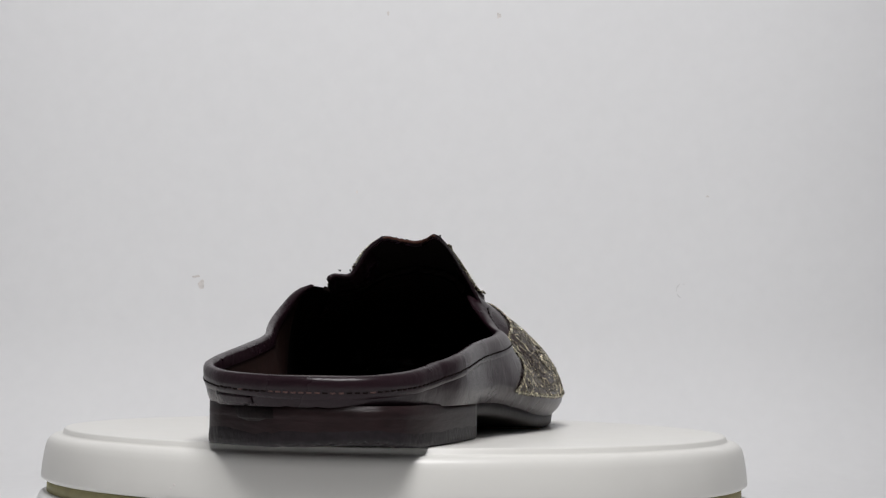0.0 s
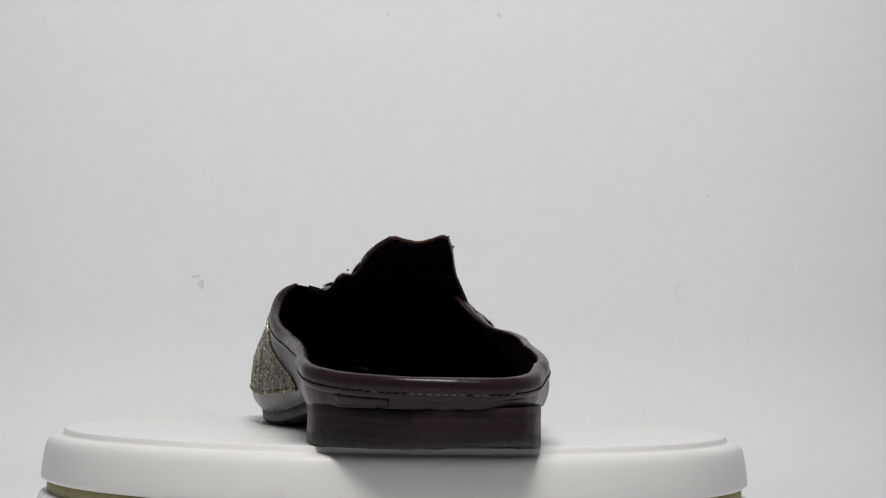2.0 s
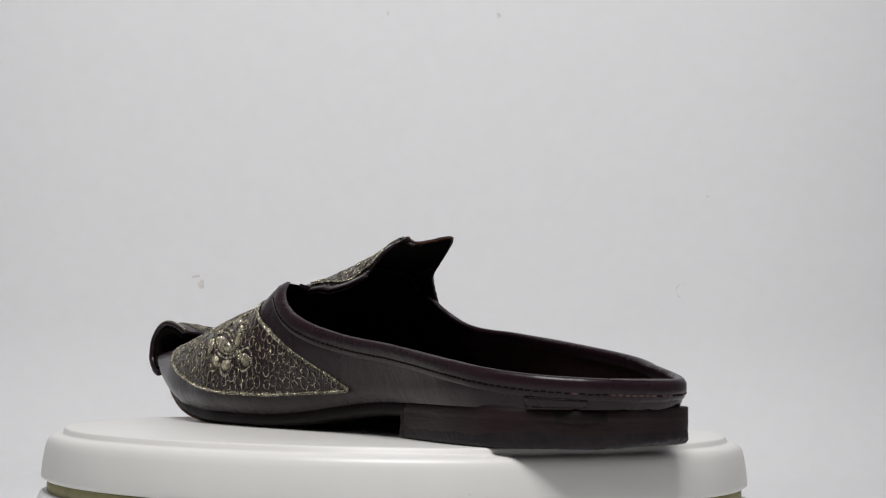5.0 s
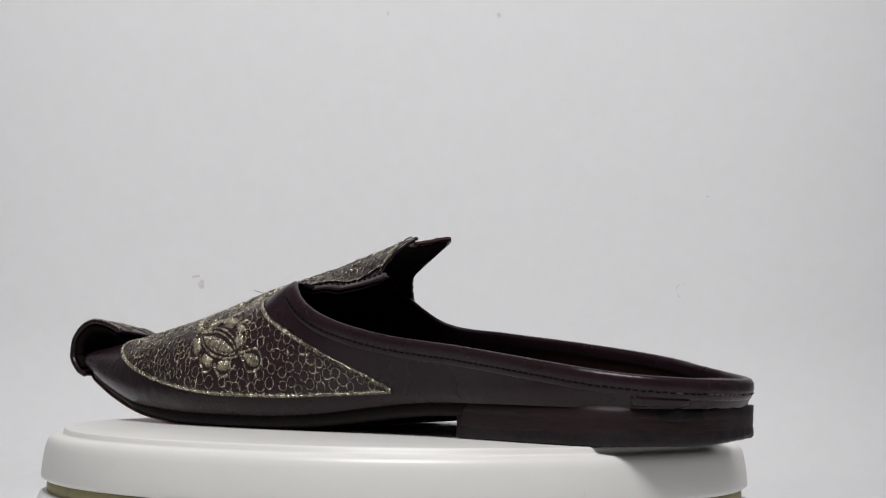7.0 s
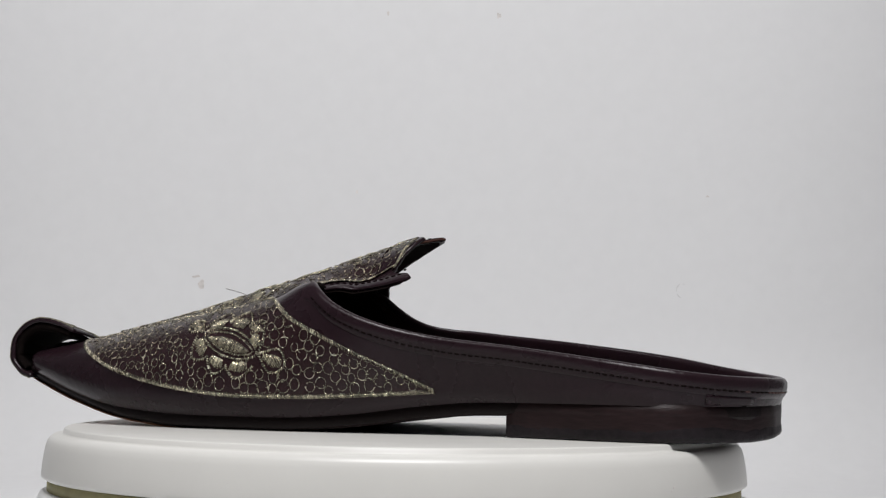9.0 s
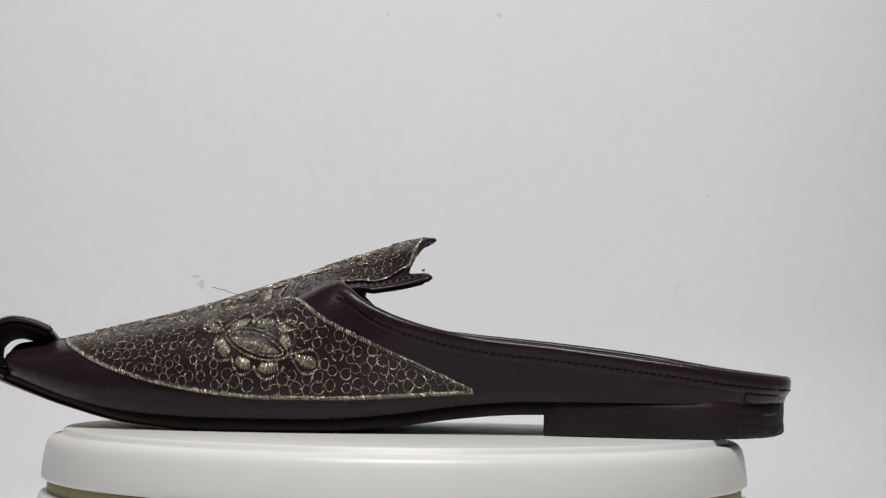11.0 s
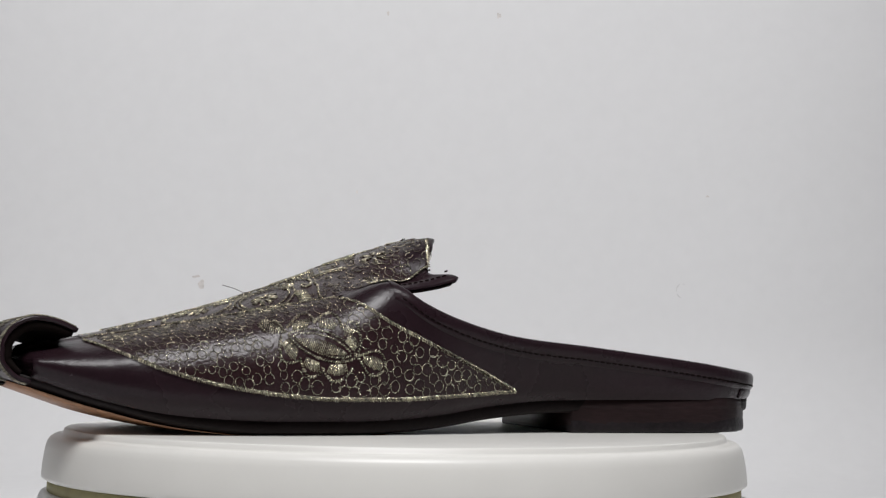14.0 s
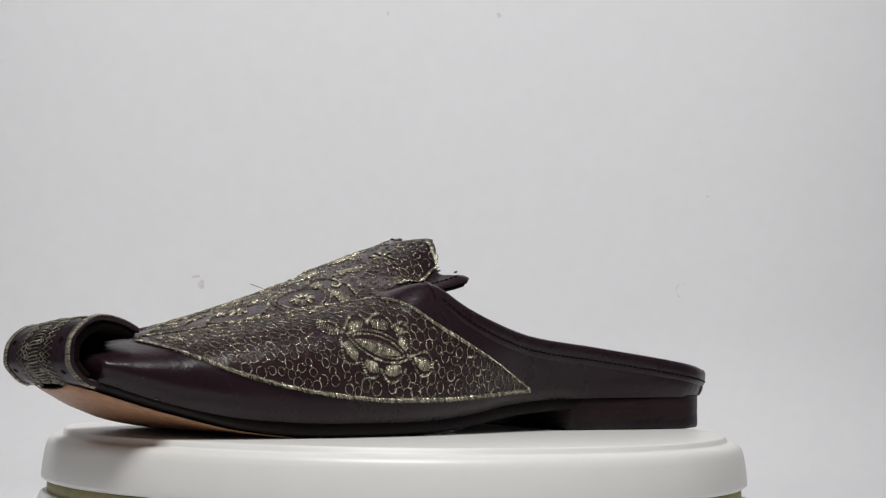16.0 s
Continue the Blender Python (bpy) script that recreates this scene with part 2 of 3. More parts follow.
def wide(x):
    """Height of the widest place."""
    return low(x) + 7.0 - 3.0 * max(0.0, (x - 100) / 52)


def shoulder(x, half):
    """The left side above its widest place: three points of a curve, as distance from the ridge and height."""
    zc = min(CREASE(x), TOP(x) - 0.3) if x >= 19 else CREASE_BACK(x)
    m = wide(x)
    return (half, m), (half * FLARE(x), m + 0.89 * (zc - m)), (min(CREASE_OFF(x), half - 1.0), zc)


def bend(p, t):
    return tuple(p[0][i] * (1 - t) ** 2 + 2 * p[1][i] * t * (1 - t) + p[2][i] * t * t for i in (0, 1))


def lean(x, z, half, s):
    """How far the side leans inward at the height z."""
    m, t = wide(x), TOP(x)
    if z <= m:
        k = (m - z) / (m - low(x))
        return (4.0 - 2.2 * min(1.0, max(0.0, (-50 - x) / 20))) * k * k
    if s > 0:
        p = shoulder(x, half)
        a = p[0][1] - 2 * p[1][1] + p[2][1]
        b, c = 2 * (p[1][1] - p[0][1]), p[0][1] - min(z, p[2][1])
        q = -c / b if abs(a) < 1e-6 else (-b + math.sqrt(max(0.0, b * b - 4 * a * c))) / (2 * a)
        return half - bend(p, min(1.0, max(0.0, q)))[0]
    k = min(1.0, (z - m) / (t - m))
    return half * (1 - (1 - k ** full(x, s)) ** (1 / full(x, s)))


def half_width(x, s):
    return LEFT(x) - RIDGE(x) if s > 0 else RIDGE(x) - RIGHT(x)


def crease(x, s):
    """Where the side meets the middle strip: its height, and its distance from the ridge."""
    z = min(CREASE(x), TOP(x) - 0.3)
    if s < 0:
        z -= 2.2 * min(1.0, max(0.0, (34 - x) / 15))
    h = half_width(x, s)
    return z, h - lean(x, z, h, s)


FLAP = curve([-14, -6, 6, 14, 24, 32], [-0.05, 0.0, 0.3, 0.5, 0.4, 0.0])


def tongue_height(x, off):
    k = 0.0078 + 0.0102 * min(1.0, max(0.0, (34 - x) / 26)) if off > 0 else 0.014 + 0.004 * min(1.0, max(0.0, (34 - x) / 26))
    drop = k * off * off
    if off > 22:
        drop -= FLAP(x) * (drop - k * 484)
    fade = min(1.0, max(0.0, (30 - x) / 26))
    if off > 0:
        drop += 3.0 * fade * math.exp(-((off - 24) / 4.5) ** 2)
    drop += 0.095 * fade ** 0.5 * max(0.0, -14 - off) ** 2
    return TOP(x) + 0.5 - drop


def middle(x, off, s):
    """Height of the middle strip; behind x = 34 it dips under the tongue."""
    z, c = crease(x, s)
    m = TOP(x) - (TOP(x) - z) * (off / c) ** (2 + (1.2 * min(1.0, max(0.0, (x - 36) / 14)) if s > 0 else 0.0))
    if x < 34:
        edge = min(30.0, 0.72 * c)
        sunk = 2.4 * min(1.0, (34 - x) / 5)
        m = min(m, tongue_height(x, s * min(off, edge)) - sunk)
        if off > edge:
            q = (off - edge) / (c - edge)
            m = m + (z - m) * math.sin(math.pi / 2 * q)
    return m


def arch_line(x, s, n_low, n_up):
    """Points of the front from the sole up to the crease, then in to just short of the ridge."""
    z, c = crease(x, s)
    h, m = half_width(x, s), wide(x)
    n = full(x, s)
    a0 = math.acos(min(1.0, ((z - m) / (TOP(x) - m)) ** (n / 2)))
    line = []
    for i in range(n_low + 1):
        t = i / n_low
        if t < 0.25:
            k = 1 - t / 0.25
            y, q = h - 4.0 * k * k, m - (m - low(x)) * k
        else:
            w = math.pi / 2 + (a0 - math.pi / 2) * (t - 0.25) / 0.75
            if s > 0:
                y, q = bend(shoulder(x, h), (t - 0.25) / 0.75)
            else:
                y, q = h * math.sin(w) ** (2 / n), m + (TOP(x) - m) * max(0.0, math.cos(w)) ** (2 / n)
        line.append((x, RIDGE(x) + s * y, q))
    for i in range(1, n_up):
        off = c * (1 - i / n_up)
        line.append((x, RIDGE(x) + s * off, middle(x, off, s)))
    return line


def side_point(x, z, s, out=0.0):
    """A point of the outer side at the height z, raised by out."""
    def at(x, z):
        h = half_width(x, s)
        return np.array((x, RIDGE(x) + s * (h - lean(x, z, h, s)), z))
    p = at(x, z)
    if out:
        n = np.cross(at(x + 0.5, z) - at(x - 0.5, z), at(x, min(z + 0.4, TOP(x) - 0.05)) - at(x, z - 0.4)) * -s
        n /= np.linalg.norm(n) + 1e-9
        p = p + out * n
    return p


def outline():
    """The plan of the back part, from the left side round the heel to the right side: x, y, and the way outward."""
    left = [(x, LEFT(x)) for x in np.arange(JOIN, -121, -2.0)]
    back = [(-125.5, 39.6), (-130.5, 36.0), (-135.6, 30.4), (-140.4, 23.4), (-143.8, 14), (-145.0, 4), (-144.2, -5.5), (-141.0, -13), (-135.8, -18.3), (-130.4, -22.0), (-125.7, -24.7)]
    right = [(x, RIGHT(x)) for x in np.arange(-121, JOIN + 1, 2.0)]
    ctrl = np.array([left[-2], left[-1]] + back + [right[0], right[1]])
    mid = []
    for i in range(1, len(ctrl) - 2):
        p0, p1, p2, p3 = ctrl[i - 1:i + 3]
        for t in (0.0, 0.25, 0.5, 0.75):
            mid.append(0.5 * (2 * p1 + (p2 - p0) * t + (2 * p0 - 5 * p1 + 4 * p2 - p3) * t**2 + (3 * p1 - p0 - 3 * p2 + p3) * t**3))
    pts = left[:-1] + [tuple(p) for p in mid] + right
    pts = np.array(pts)
    tan = np.gradient(pts, axis=0)
    nor = np.stack([-tan[:, 1], tan[:, 0]], 1)
    nor *= -1
    nor /= np.linalg.norm(nor, axis=1, keepdims=True)
    centre = np.array((-90.0, 5.0))
    for i in range(len(pts)):
        if np.dot(nor[i], pts[i] - centre) < 0 and pts[i][0] < -60:
            nor[i] *= -1
        if pts[i][0] > -100:
            k = min(1.0, (pts[i][0] + 100) / 30)
            side = np.array((0.0, 1.0 if pts[i][1] > 0 else -1.0))
            nor[i] = nor[i] * (1 - k) + side * k
            nor[i] /= np.linalg.norm(nor[i])
    return pts, nor


OUT_P, OUT_N = outline()


def wall(i, z, out=0.0):
    """A point on the back part's wall over plan point i."""
    (x, y), n = OUT_P[i], OUT_N[i]
    s = 1 if y > 3 else -1
    h = half_width(x, s) if x > -110 else 42.0
    d = lean(x, z, h, s) - out
    return (x - n[0] * d, y - n[1] * d, z)


def build_slipper():
    shoe = new("slipper")
    tagged(shoe, "dark brown leather mule slipper with gold embroidery and curled toe", "slipper")
    # the upper: closed front and open back, one skin
    n_low, n_up = 18, 14

    xs = [JOIN + i * 1.5 for i in range(12)] + [37 + i * 2.0 for i in range(53)] + [142.5, 144, 145, 145.6]
    rows = []
    for x in xs:
        k = max(0.0, (x - 141) / 4.7)
        line = arch_line(x, 1, n_low, n_up) + [(x, RIDGE(x), TOP(x))] + arch_line(x, -1, n_low, n_up)[::-1]
        if k > 0:
            cy, cz, q = RIDGE(x), 24.0, math.sqrt(1 - k * k * 0.85)
            line = [(px + (cy - py) * 0.06, cy + (py - cy) * q, cz + (pz - cz) * q) for px, py, pz in line]
        rows.append(line)
    v, f = grid(rows)
    lining = [line for line in rows[:46]]
    for s in (1, -1):
        zz = [p[2] for p in arch_line(JOIN, s, n_low, n_up)[:n_low + 1]]
        frac = [(z - zz[0]) / (zz[-1] - zz[0]) for z in zz]
        if s > 0:
            frac_l = frac
        else:
            frac_r = frac
    back = []
    for i in range(len(OUT_P)):
        x, y = OUT_P[i]
        top, bot = rim(x, y), low(x)
        k = min(1.0, max(0.0, i / (len(OUT_P) - 1)))
        frac = [a * (1 - k) + b * k for a, b in zip(frac_l, frac_r)]
        back.append([wall(i, bot + (top - bot) * q) for q in frac])
    v2, f2 = grid(back)
    o = len(v)
    v, f = v + v2, f + [tuple(o + a for a in q) for q in f2]
    skin = part("upper", v, f, M_LEATHER, shoe)
    bm = bmesh.new()
    bm.from_mesh(skin.data)
    bmesh.ops.remove_doubles(bm, verts=bm.verts, dist=0.00035)
    bmesh.ops.recalc_face_normals(bm, faces=bm.faces)
    bm.to_mesh(skin.data)
    bm.free()
    v, f = [], []
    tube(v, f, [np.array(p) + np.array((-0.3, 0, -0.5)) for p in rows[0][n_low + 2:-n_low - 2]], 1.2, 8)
    fix_normals(part("opening_edge", v, f, M_SHADED_LINING, shoe, "rolled leather edge under the tongue, blackened as shade"))
    # lining, a little inside the skin; near black in front as painted shade
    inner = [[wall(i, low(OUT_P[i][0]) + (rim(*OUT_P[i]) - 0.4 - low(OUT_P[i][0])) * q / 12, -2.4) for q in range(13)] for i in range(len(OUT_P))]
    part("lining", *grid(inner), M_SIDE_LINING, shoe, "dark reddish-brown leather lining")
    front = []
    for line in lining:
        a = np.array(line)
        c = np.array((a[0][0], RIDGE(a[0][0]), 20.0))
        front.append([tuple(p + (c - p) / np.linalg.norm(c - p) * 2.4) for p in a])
    part("toe_lining", *grid(front), M_SHADED_LINING, shoe, "black lining")
    # the collar's folded band, rolled over at the top
    rows = []
    for i in [i for i in range(len(OUT_P)) if OUT_P[i][0] < 20]:
        z = rim(*OUT_P[i])
        rows.append([wall(i, z - 6.5, 0.02), wall(i, z - 6.2, 0.3), wall(i, z - 4.9, 0.62), wall(i, z - 4.5, 0.5), wall(i, z - 4.0, 0.68), wall(i, z - 3.0, 0.75), wall(i, z - 1.2, 0.8), wall(i, z + 0.1, 0.2), wall(i, z + 0.6, -0.9), wall(i, z + 0.3, -2.2), wall(i, z - 0.9, -3.0), wall(i, z - 4.0, -2.9)])
    fix_normals(part("collar_band", *grid(rows), M_LEATHER, shoe, "folded leather edge with running stitch"))
    v, f, vw, fw = [], [], [], []
    path = np.array([wall(i, rim(*OUT_P[i]) - 4.5, 0.62) for i in range(len(OUT_P)) if OUT_P[i][0] < 18])
    run = np.concatenate([[0], np.cumsum(np.linalg.norm(np.diff(path, axis=0), axis=1))])
    d = 1.0
    while d < run[-1] - 2:
        a, m, b = [np.array([np.interp(d + q, run, path[:, c]) for c in range(3)]) for q in (0.0, 0.8, 1.6)]
        worn = a[0] < -136 and -12 < a[1] < 32 and random.random() < 0.45
        jit = np.array((0, 0, random.uniform(-0.18, 0.18)))
        tube(*((vw, fw) if worn else (v, f)), [a, m + jit, b], 0.29, 5)
        d += 2.45 + random.uniform(-0.1, 0.1)
    tagged(part("collar_stitching", v, f, M_STITCH, shoe, "dark running stitch"), kind="stuff")
    tagged(part("worn_stitching", vw, fw, M_WORN, shoe, "frayed reddish stitches at the back"), kind="stuff")
    # a small patch sewn over the seam at the back
    rows = []
    for i in [i for i in range(len(OUT_P)) if OUT_P[i][1] > 24 and OUT_P[i][0] < -124]:
        z, b = rim(*OUT_P[i]), low(OUT_P[i][0])
        rows.append([wall(i, z - 6.5 + (b + 0.6 - z + 6.5) * k / 4, 0.12 + 0.04 * math.sin(math.pi * k / 4)) for k in range(5)])
    fix_normals(part("heel_patch", *shell(rows, 0.25), M_LEATHER, shoe, "small leather patch over the back seam"))
    # sole and heel
    xs = [-140 + i * 4.0 for i in range(73)]
    rows = []
    for x in xs:
        ins = 4.5 + max(0.0, (x - 142) * 0.4)
        l, r, z = LEFT(x) - ins, RIGHT(x) + ins, SOLE(x)
        th = 4.9
        e = 2.4 * min(1.0, max(0.0, (x - 75) / 40))
        ring = [(l, z + 1.0 + e), (l + 0.5, z + th), (r - 0.5, z + th), (r, z + 1.0 + e), (r + 1.2, z + 0.8 * e)]
        mid = [(r + (l - r) * k / 6, z + 0.7 * e * abs(k / 3 - 1) ** 3) for k in range(1, 6)]
        rows.append([(x, y, h) for y, h in ring + mid + [(l - 1.2, z + 0.8 * e), (l, z + 1.0 + e)]])
    fix_normals(part("outsole", *grid(rows), M_EDGE_AND_SHADE, shoe))
    rows = []
    # Tan stops at x = 20; the arch stays dark to paint its shade.
    for x in xs[40:]:
        e = 2.4 * min(1.0, max(0.0, (x - 75) / 40))
        ins = 6.0 - 0.5 * e + max(0.0, (x - 142) * 0.4)
        l, r, z = LEFT(x) - ins, RIGHT(x) + ins, SOLE(x) - 0.4
        rows.append([(x, r + (l - r) * k / 6, z + 0.75 * e * abs(k / 3 - 1) ** 3) for k in range(7)])
    fix_normals(part("sole_underside", *shell(rows, 0.3), M_TAN, shoe, "bare tan leather underside"))
    heel = fix_normals(part("heel", *heel_block(), M_HEEL, shoe, "dark stacked heel block, worn at the back"))
    fix_normals(part("heel_tip", *heel_tip(), M_TIP, heel, "scuffed blue-black rubber top piece with a ragged edge"))
    # insole
    rows = []
    for x in [-138 + i * 4.0 for i in range(70)]:
        ins = 4.0
        l, r, z = LEFT(x) - ins, RIGHT(x) + ins, low(x) + (8.2 + 1.2 * min(1.0, max(0.0, (-110 - x) / 15)) if x < -60 else max(2.0, 8.2 - (x + 60) * 0.08))
        rows.append([(x, r + (l - r) * k / 8, z) for k in range(9)])
    fix_normals(part("insole", *shell(rows, 1.0), M_INSOLE, shoe))
    build_tongue(shoe)
    build_curl(shoe)
    for s in (1, -1):
        build_side_panel(shoe, s)
    build_middle_panel(shoe)
    return shoe


HEEL_PLAN = [(-54.7, 36.5), (-75, 41), (-100, 44.6), (-113, 44.2), (-122.6, 39.6), (-129.8, 32.8), (-135.6, 25.4), (-140.4, 17), (-143.0, 7), (-142.8, -5), (-141, -14.5), (-136.2, -19.5), (-130, -23.2), (-118, -27.2), (-98, -31.3), (-76, -34.5), (-60.5, -36.1)]


def heel_block():
    """Back block: straight breast, rounded back, a worn lower edge."""
    ctrl = HEEL_PLAN
    xs = np.array(ctrl)
    t = np.linspace(0, len(ctrl) - 1, 76)
    px, py = curve(range(len(ctrl)), xs[:, 0]), curve(range(len(ctrl)), xs[:, 1])
    cx, cy = -95.0, 3.0
    rows = []
    for q in t:
        x, y = px(q), py(q)
        worn = max(0.0, (-122 - x) / 20) ** 1.5 * min(1.0, max(0.05, (30 - y) / 45))
        rag = 0.35 * noise.noise((x * 0.9, y * 0.9, 3)) * (1 + 2 * worn)
        z0 = 0.15 + 3.0 * worn + abs(rag)
        col = [(x, y, 13.2), (x, y, 9.5), (x - (x - cx) * 0.001, y - (y - cy) * 0.001, 9.2), (x, y, 8.9), (x + 0.2 * (1 if x < -60 else 0), y, 5.0), (x, y, z0 + 0.9), (x + (cx - x) * 0.012, y + (cy - y) * 0.012, z0 + 0.1)]
        rows.append([(a + 0.12 * noise.noise((a * .3, b * .3, c)), b + 0.12 * noise.noise((a * .3, b * .3, c + 9)), c) for a, b, c in col])
    v, f = grid(rows, True)
    n, k = len(rows), len(rows[0])
    # bottom, with inner rings
    o = len(v)
    for r in rows:
        a, b, c = r[-1]
        v.append((a + (cx - a) * 0.15, b + (cy - b) * 0.15, max(0.15, c - 1.6)))
    for i in range(n):
        j = (i + 1) % n
        f.append((i * k + k - 1, o + i, o + j, j * k + k - 1))
    f.append(tuple(o + i for i in range(n)))
    f.append(tuple(i * k for i in range(n))[::-1])
    return v, f


def heel_tip():
    """The rubber lift under the heel: a band round its lower edge, uneven along the top and ragged below."""
    ctrl = np.array(HEEL_PLAN)
    px, py = curve(range(len(ctrl)), ctrl[:, 0]), curve(range(len(ctrl)), ctrl[:, 1])
    cx, cy = -95.0, 3.0
    rows = []
    for q in np.linspace(0, len(ctrl) - 1, 220):
        x, y = px(q), py(q)
        worn = max(0.0, (-122 - x) / 20) ** 1.5 * min(1.0, max(0.05, (30 - y) / 45))
        rag = 0.5 * abs(noise.noise((x * 0.5, y * 0.5, 3))) + 0.35 * abs(noise.noise((x * 1.7, y * 1.7, 5))) * (1 + worn)
        z0 = 0.12 + 2.2 * worn + rag * (0.5 + worn)
        top = 4.2 + 0.5 * worn + 1.1 * noise.noise((x * 0.06, y * 0.06, 8)) + 0.4 * noise.noise((x * 0.3, y * 0.3, 2))
        d = np.array((x - cx, y - cy)) / math.hypot(x - cx, y - cy)
        bulge = 0.10 + 0.10 * noise.noise((x * 0.4, y * 0.4, 1))
        rows.append([(x + d[0] * o, y + d[1] * o, h) for o, h in ((-0.2, top + 0.9), (0.02, top + 0.2), (bulge * 0.6, top - 1.0), (bulge, (top + z0) / 2), (bulge * 0.8, z0 + 0.6), (-0.4, z0), (-3.0, max(0.12, z0 - 0.5)))])
    v, f = grid(rows, True)
    n, k = len(rows), len(rows[0])
    f.append(tuple(i * k + k - 1 for i in range(n)))
    return v, f


def tongue_point(x, off, out=0.0):
    """A point of the tongue, off millimetres to the left of its ridge."""
    def at(x, off):
        return np.array((x, -6.0 + off, tongue_height(x, off)))
    p = at(x, off)
    if out:
        n = np.cross(at(x + 0.5, off) - at(x - 0.5, off), at(x, off + 0.5) - at(x, off - 0.5))
        n /= np.linalg.norm(n)
        p = p + out * n
    return p


END_L = curve([0, 0.06, 0.2, 0.35, 0.41, 0.55, 0.74, 0.79, 0.93, 0.98, 1.0], [-2.2, -3.0, -6.6, -11.6, -10.8, -8.4, -4.6, -5.6, -12.4, -13.7, -12.2])
END_R = curve([0, 0.07, 0.2, 0.37, 0.43, 0.55, 0.73, 0.89, 1.0], [-2.2, -2.6, -6.0, -12.6, -11.6, -3.8, 10.2, 14.2, 15.4])


def tongue_width(x):
    return 31.5 + 13.0 * max(0.0, (x + 12) / 50) ** 2.4


def build_tongue(shoe):
    rows = []
    n = 72
    for i in range(n + 1):
        s = -1 + 2 * i / n
        end = END_L(s) if s > 0 else END_R(-s)
        end += 0.55 * noise.noise((s * 40, 1.0, 2.0)) + 0.35 * noise.noise((s * 110, 5.0, 2.0))
        xx = [37 + (end - 37) * k / 25 for k in range(26)]
        rows.append([tuple(tongue_point(x, s * (tongue_width(x) if s > 0 else 25.0 - 0.05 * max(0.0, x))) - np.array((0, 0, 1.1 * max(0.0, (x - 33) / 4)))) for x in xx])
    edge_rows = rows
    v, f = shell(rows, 1.3, 1.0)
    tongue = fix_normals(part("tongue", v, f, M_LEATHER, shoe, "raised pointed tongue with a ragged cut back edge"))
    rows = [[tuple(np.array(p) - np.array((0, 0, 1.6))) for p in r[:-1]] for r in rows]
    part("tongue_lining", *grid(rows), M_SHADED_LINING, tongue, "black lining")
    # the cut edge shows raw reddish leather round the crown
    v, f = [], []
    tube(v, f, [np.array(r[-1]) + np.array((-0.25, 0, -0.75 + 0.25 * noise.noise((k * 0.7, 4.0, 1.0)))) for k, r in enumerate(edge_rows) if 23 <= k <= 48], 0.55, 6)
    part("raw_edge", v, f, M_RAW, tongue, "raw reddish-brown cut leather edge")
    # a row of stitches along the free flap
    v, f = [], []
    for x in np.arange(-9.5, 16.0, 2.3):
        tube(v, f, [tongue_point(x + q, tongue_width(x) - 3.0, h) for q, h in ((0.0, 0.05), (0.7, 0.2), (1.4, 0.05))], 0.24, 5)
    tagged(part("flap_stitching", v, f, M_STITCH, tongue, "dark running stitch"), kind="stuff")
    # frayed threads at the cut edge
    v, f = [], []
    for x, off, z in ((-6.0, -8.5, 1.0), (-7.0, -7.5, 0.8), (-10.6, -10.5, 0.6), (-9.5, 10.8, 0.5), (-4.5, 23.5, 0.8), (-10.0, 26.5, 0.6)):
        for k in range(5):
            p = tongue_point(x, off, 0.2)
            d = np.array([random.uniform(-1, 1), random.uniform(-1, 1), random.uniform(0.1, 1)]) * 1.0 * z
            tube(v, f, [p, p + d * 0.5 + np.array((0.2, 0, 0.2)), p + d + np.array((-0.3, 0.2, 0.1))], 0.16, 4)
    tagged(part("fraying", v, f, M_STITCH, tongue, "short frayed dark threads"), kind="stuff")


CURL_T = [0, 0.15, 0.3, 0.42, 0.55, 0.68, 0.82, 1]
CURL_X = curve(CURL_T, [142.5, 147.8, 152.0, 151.2, 146.4, 139.6, 132.4, 125.2])
CURL_Z = curve(CURL_T, [16.6, 19, 25.2, 31.8, 37.4, 39.6, 38.5, 35.6])


def curl_at(t, w, out=0.0):
    """A point of the toe strip: w from 0 (its right edge) to 1 (its left edge)."""
    def at(t, w):
        y = (-11 + 2.0 * t) + (37.5 - 6.0 * t) * w
        return np.array((CURL_X(t) + (24 - y) * 0.13 + 1.6 * math.sin(math.pi * w) * (1 - t * 0.6), y, CURL_Z(t) + 0.8 * math.sin(math.pi * w) * t - 4.8 * (1 - w) * min(1.0, max(0.0, t - 0.2) / 0.6)))
    p = at(t, w)
    if out:
        n = np.cross(at(t, min(1, w + 0.02)) - at(t, max(0, w - 0.02)), at(min(1, t + 0.01), w) - at(max(0, t - 0.01), w))
        n /= np.linalg.norm(n) + 1e-9
        if np.dot(n, p - np.array((136, 5, 27))) < 0:
            n = -n
        p = p + out * n
    return p


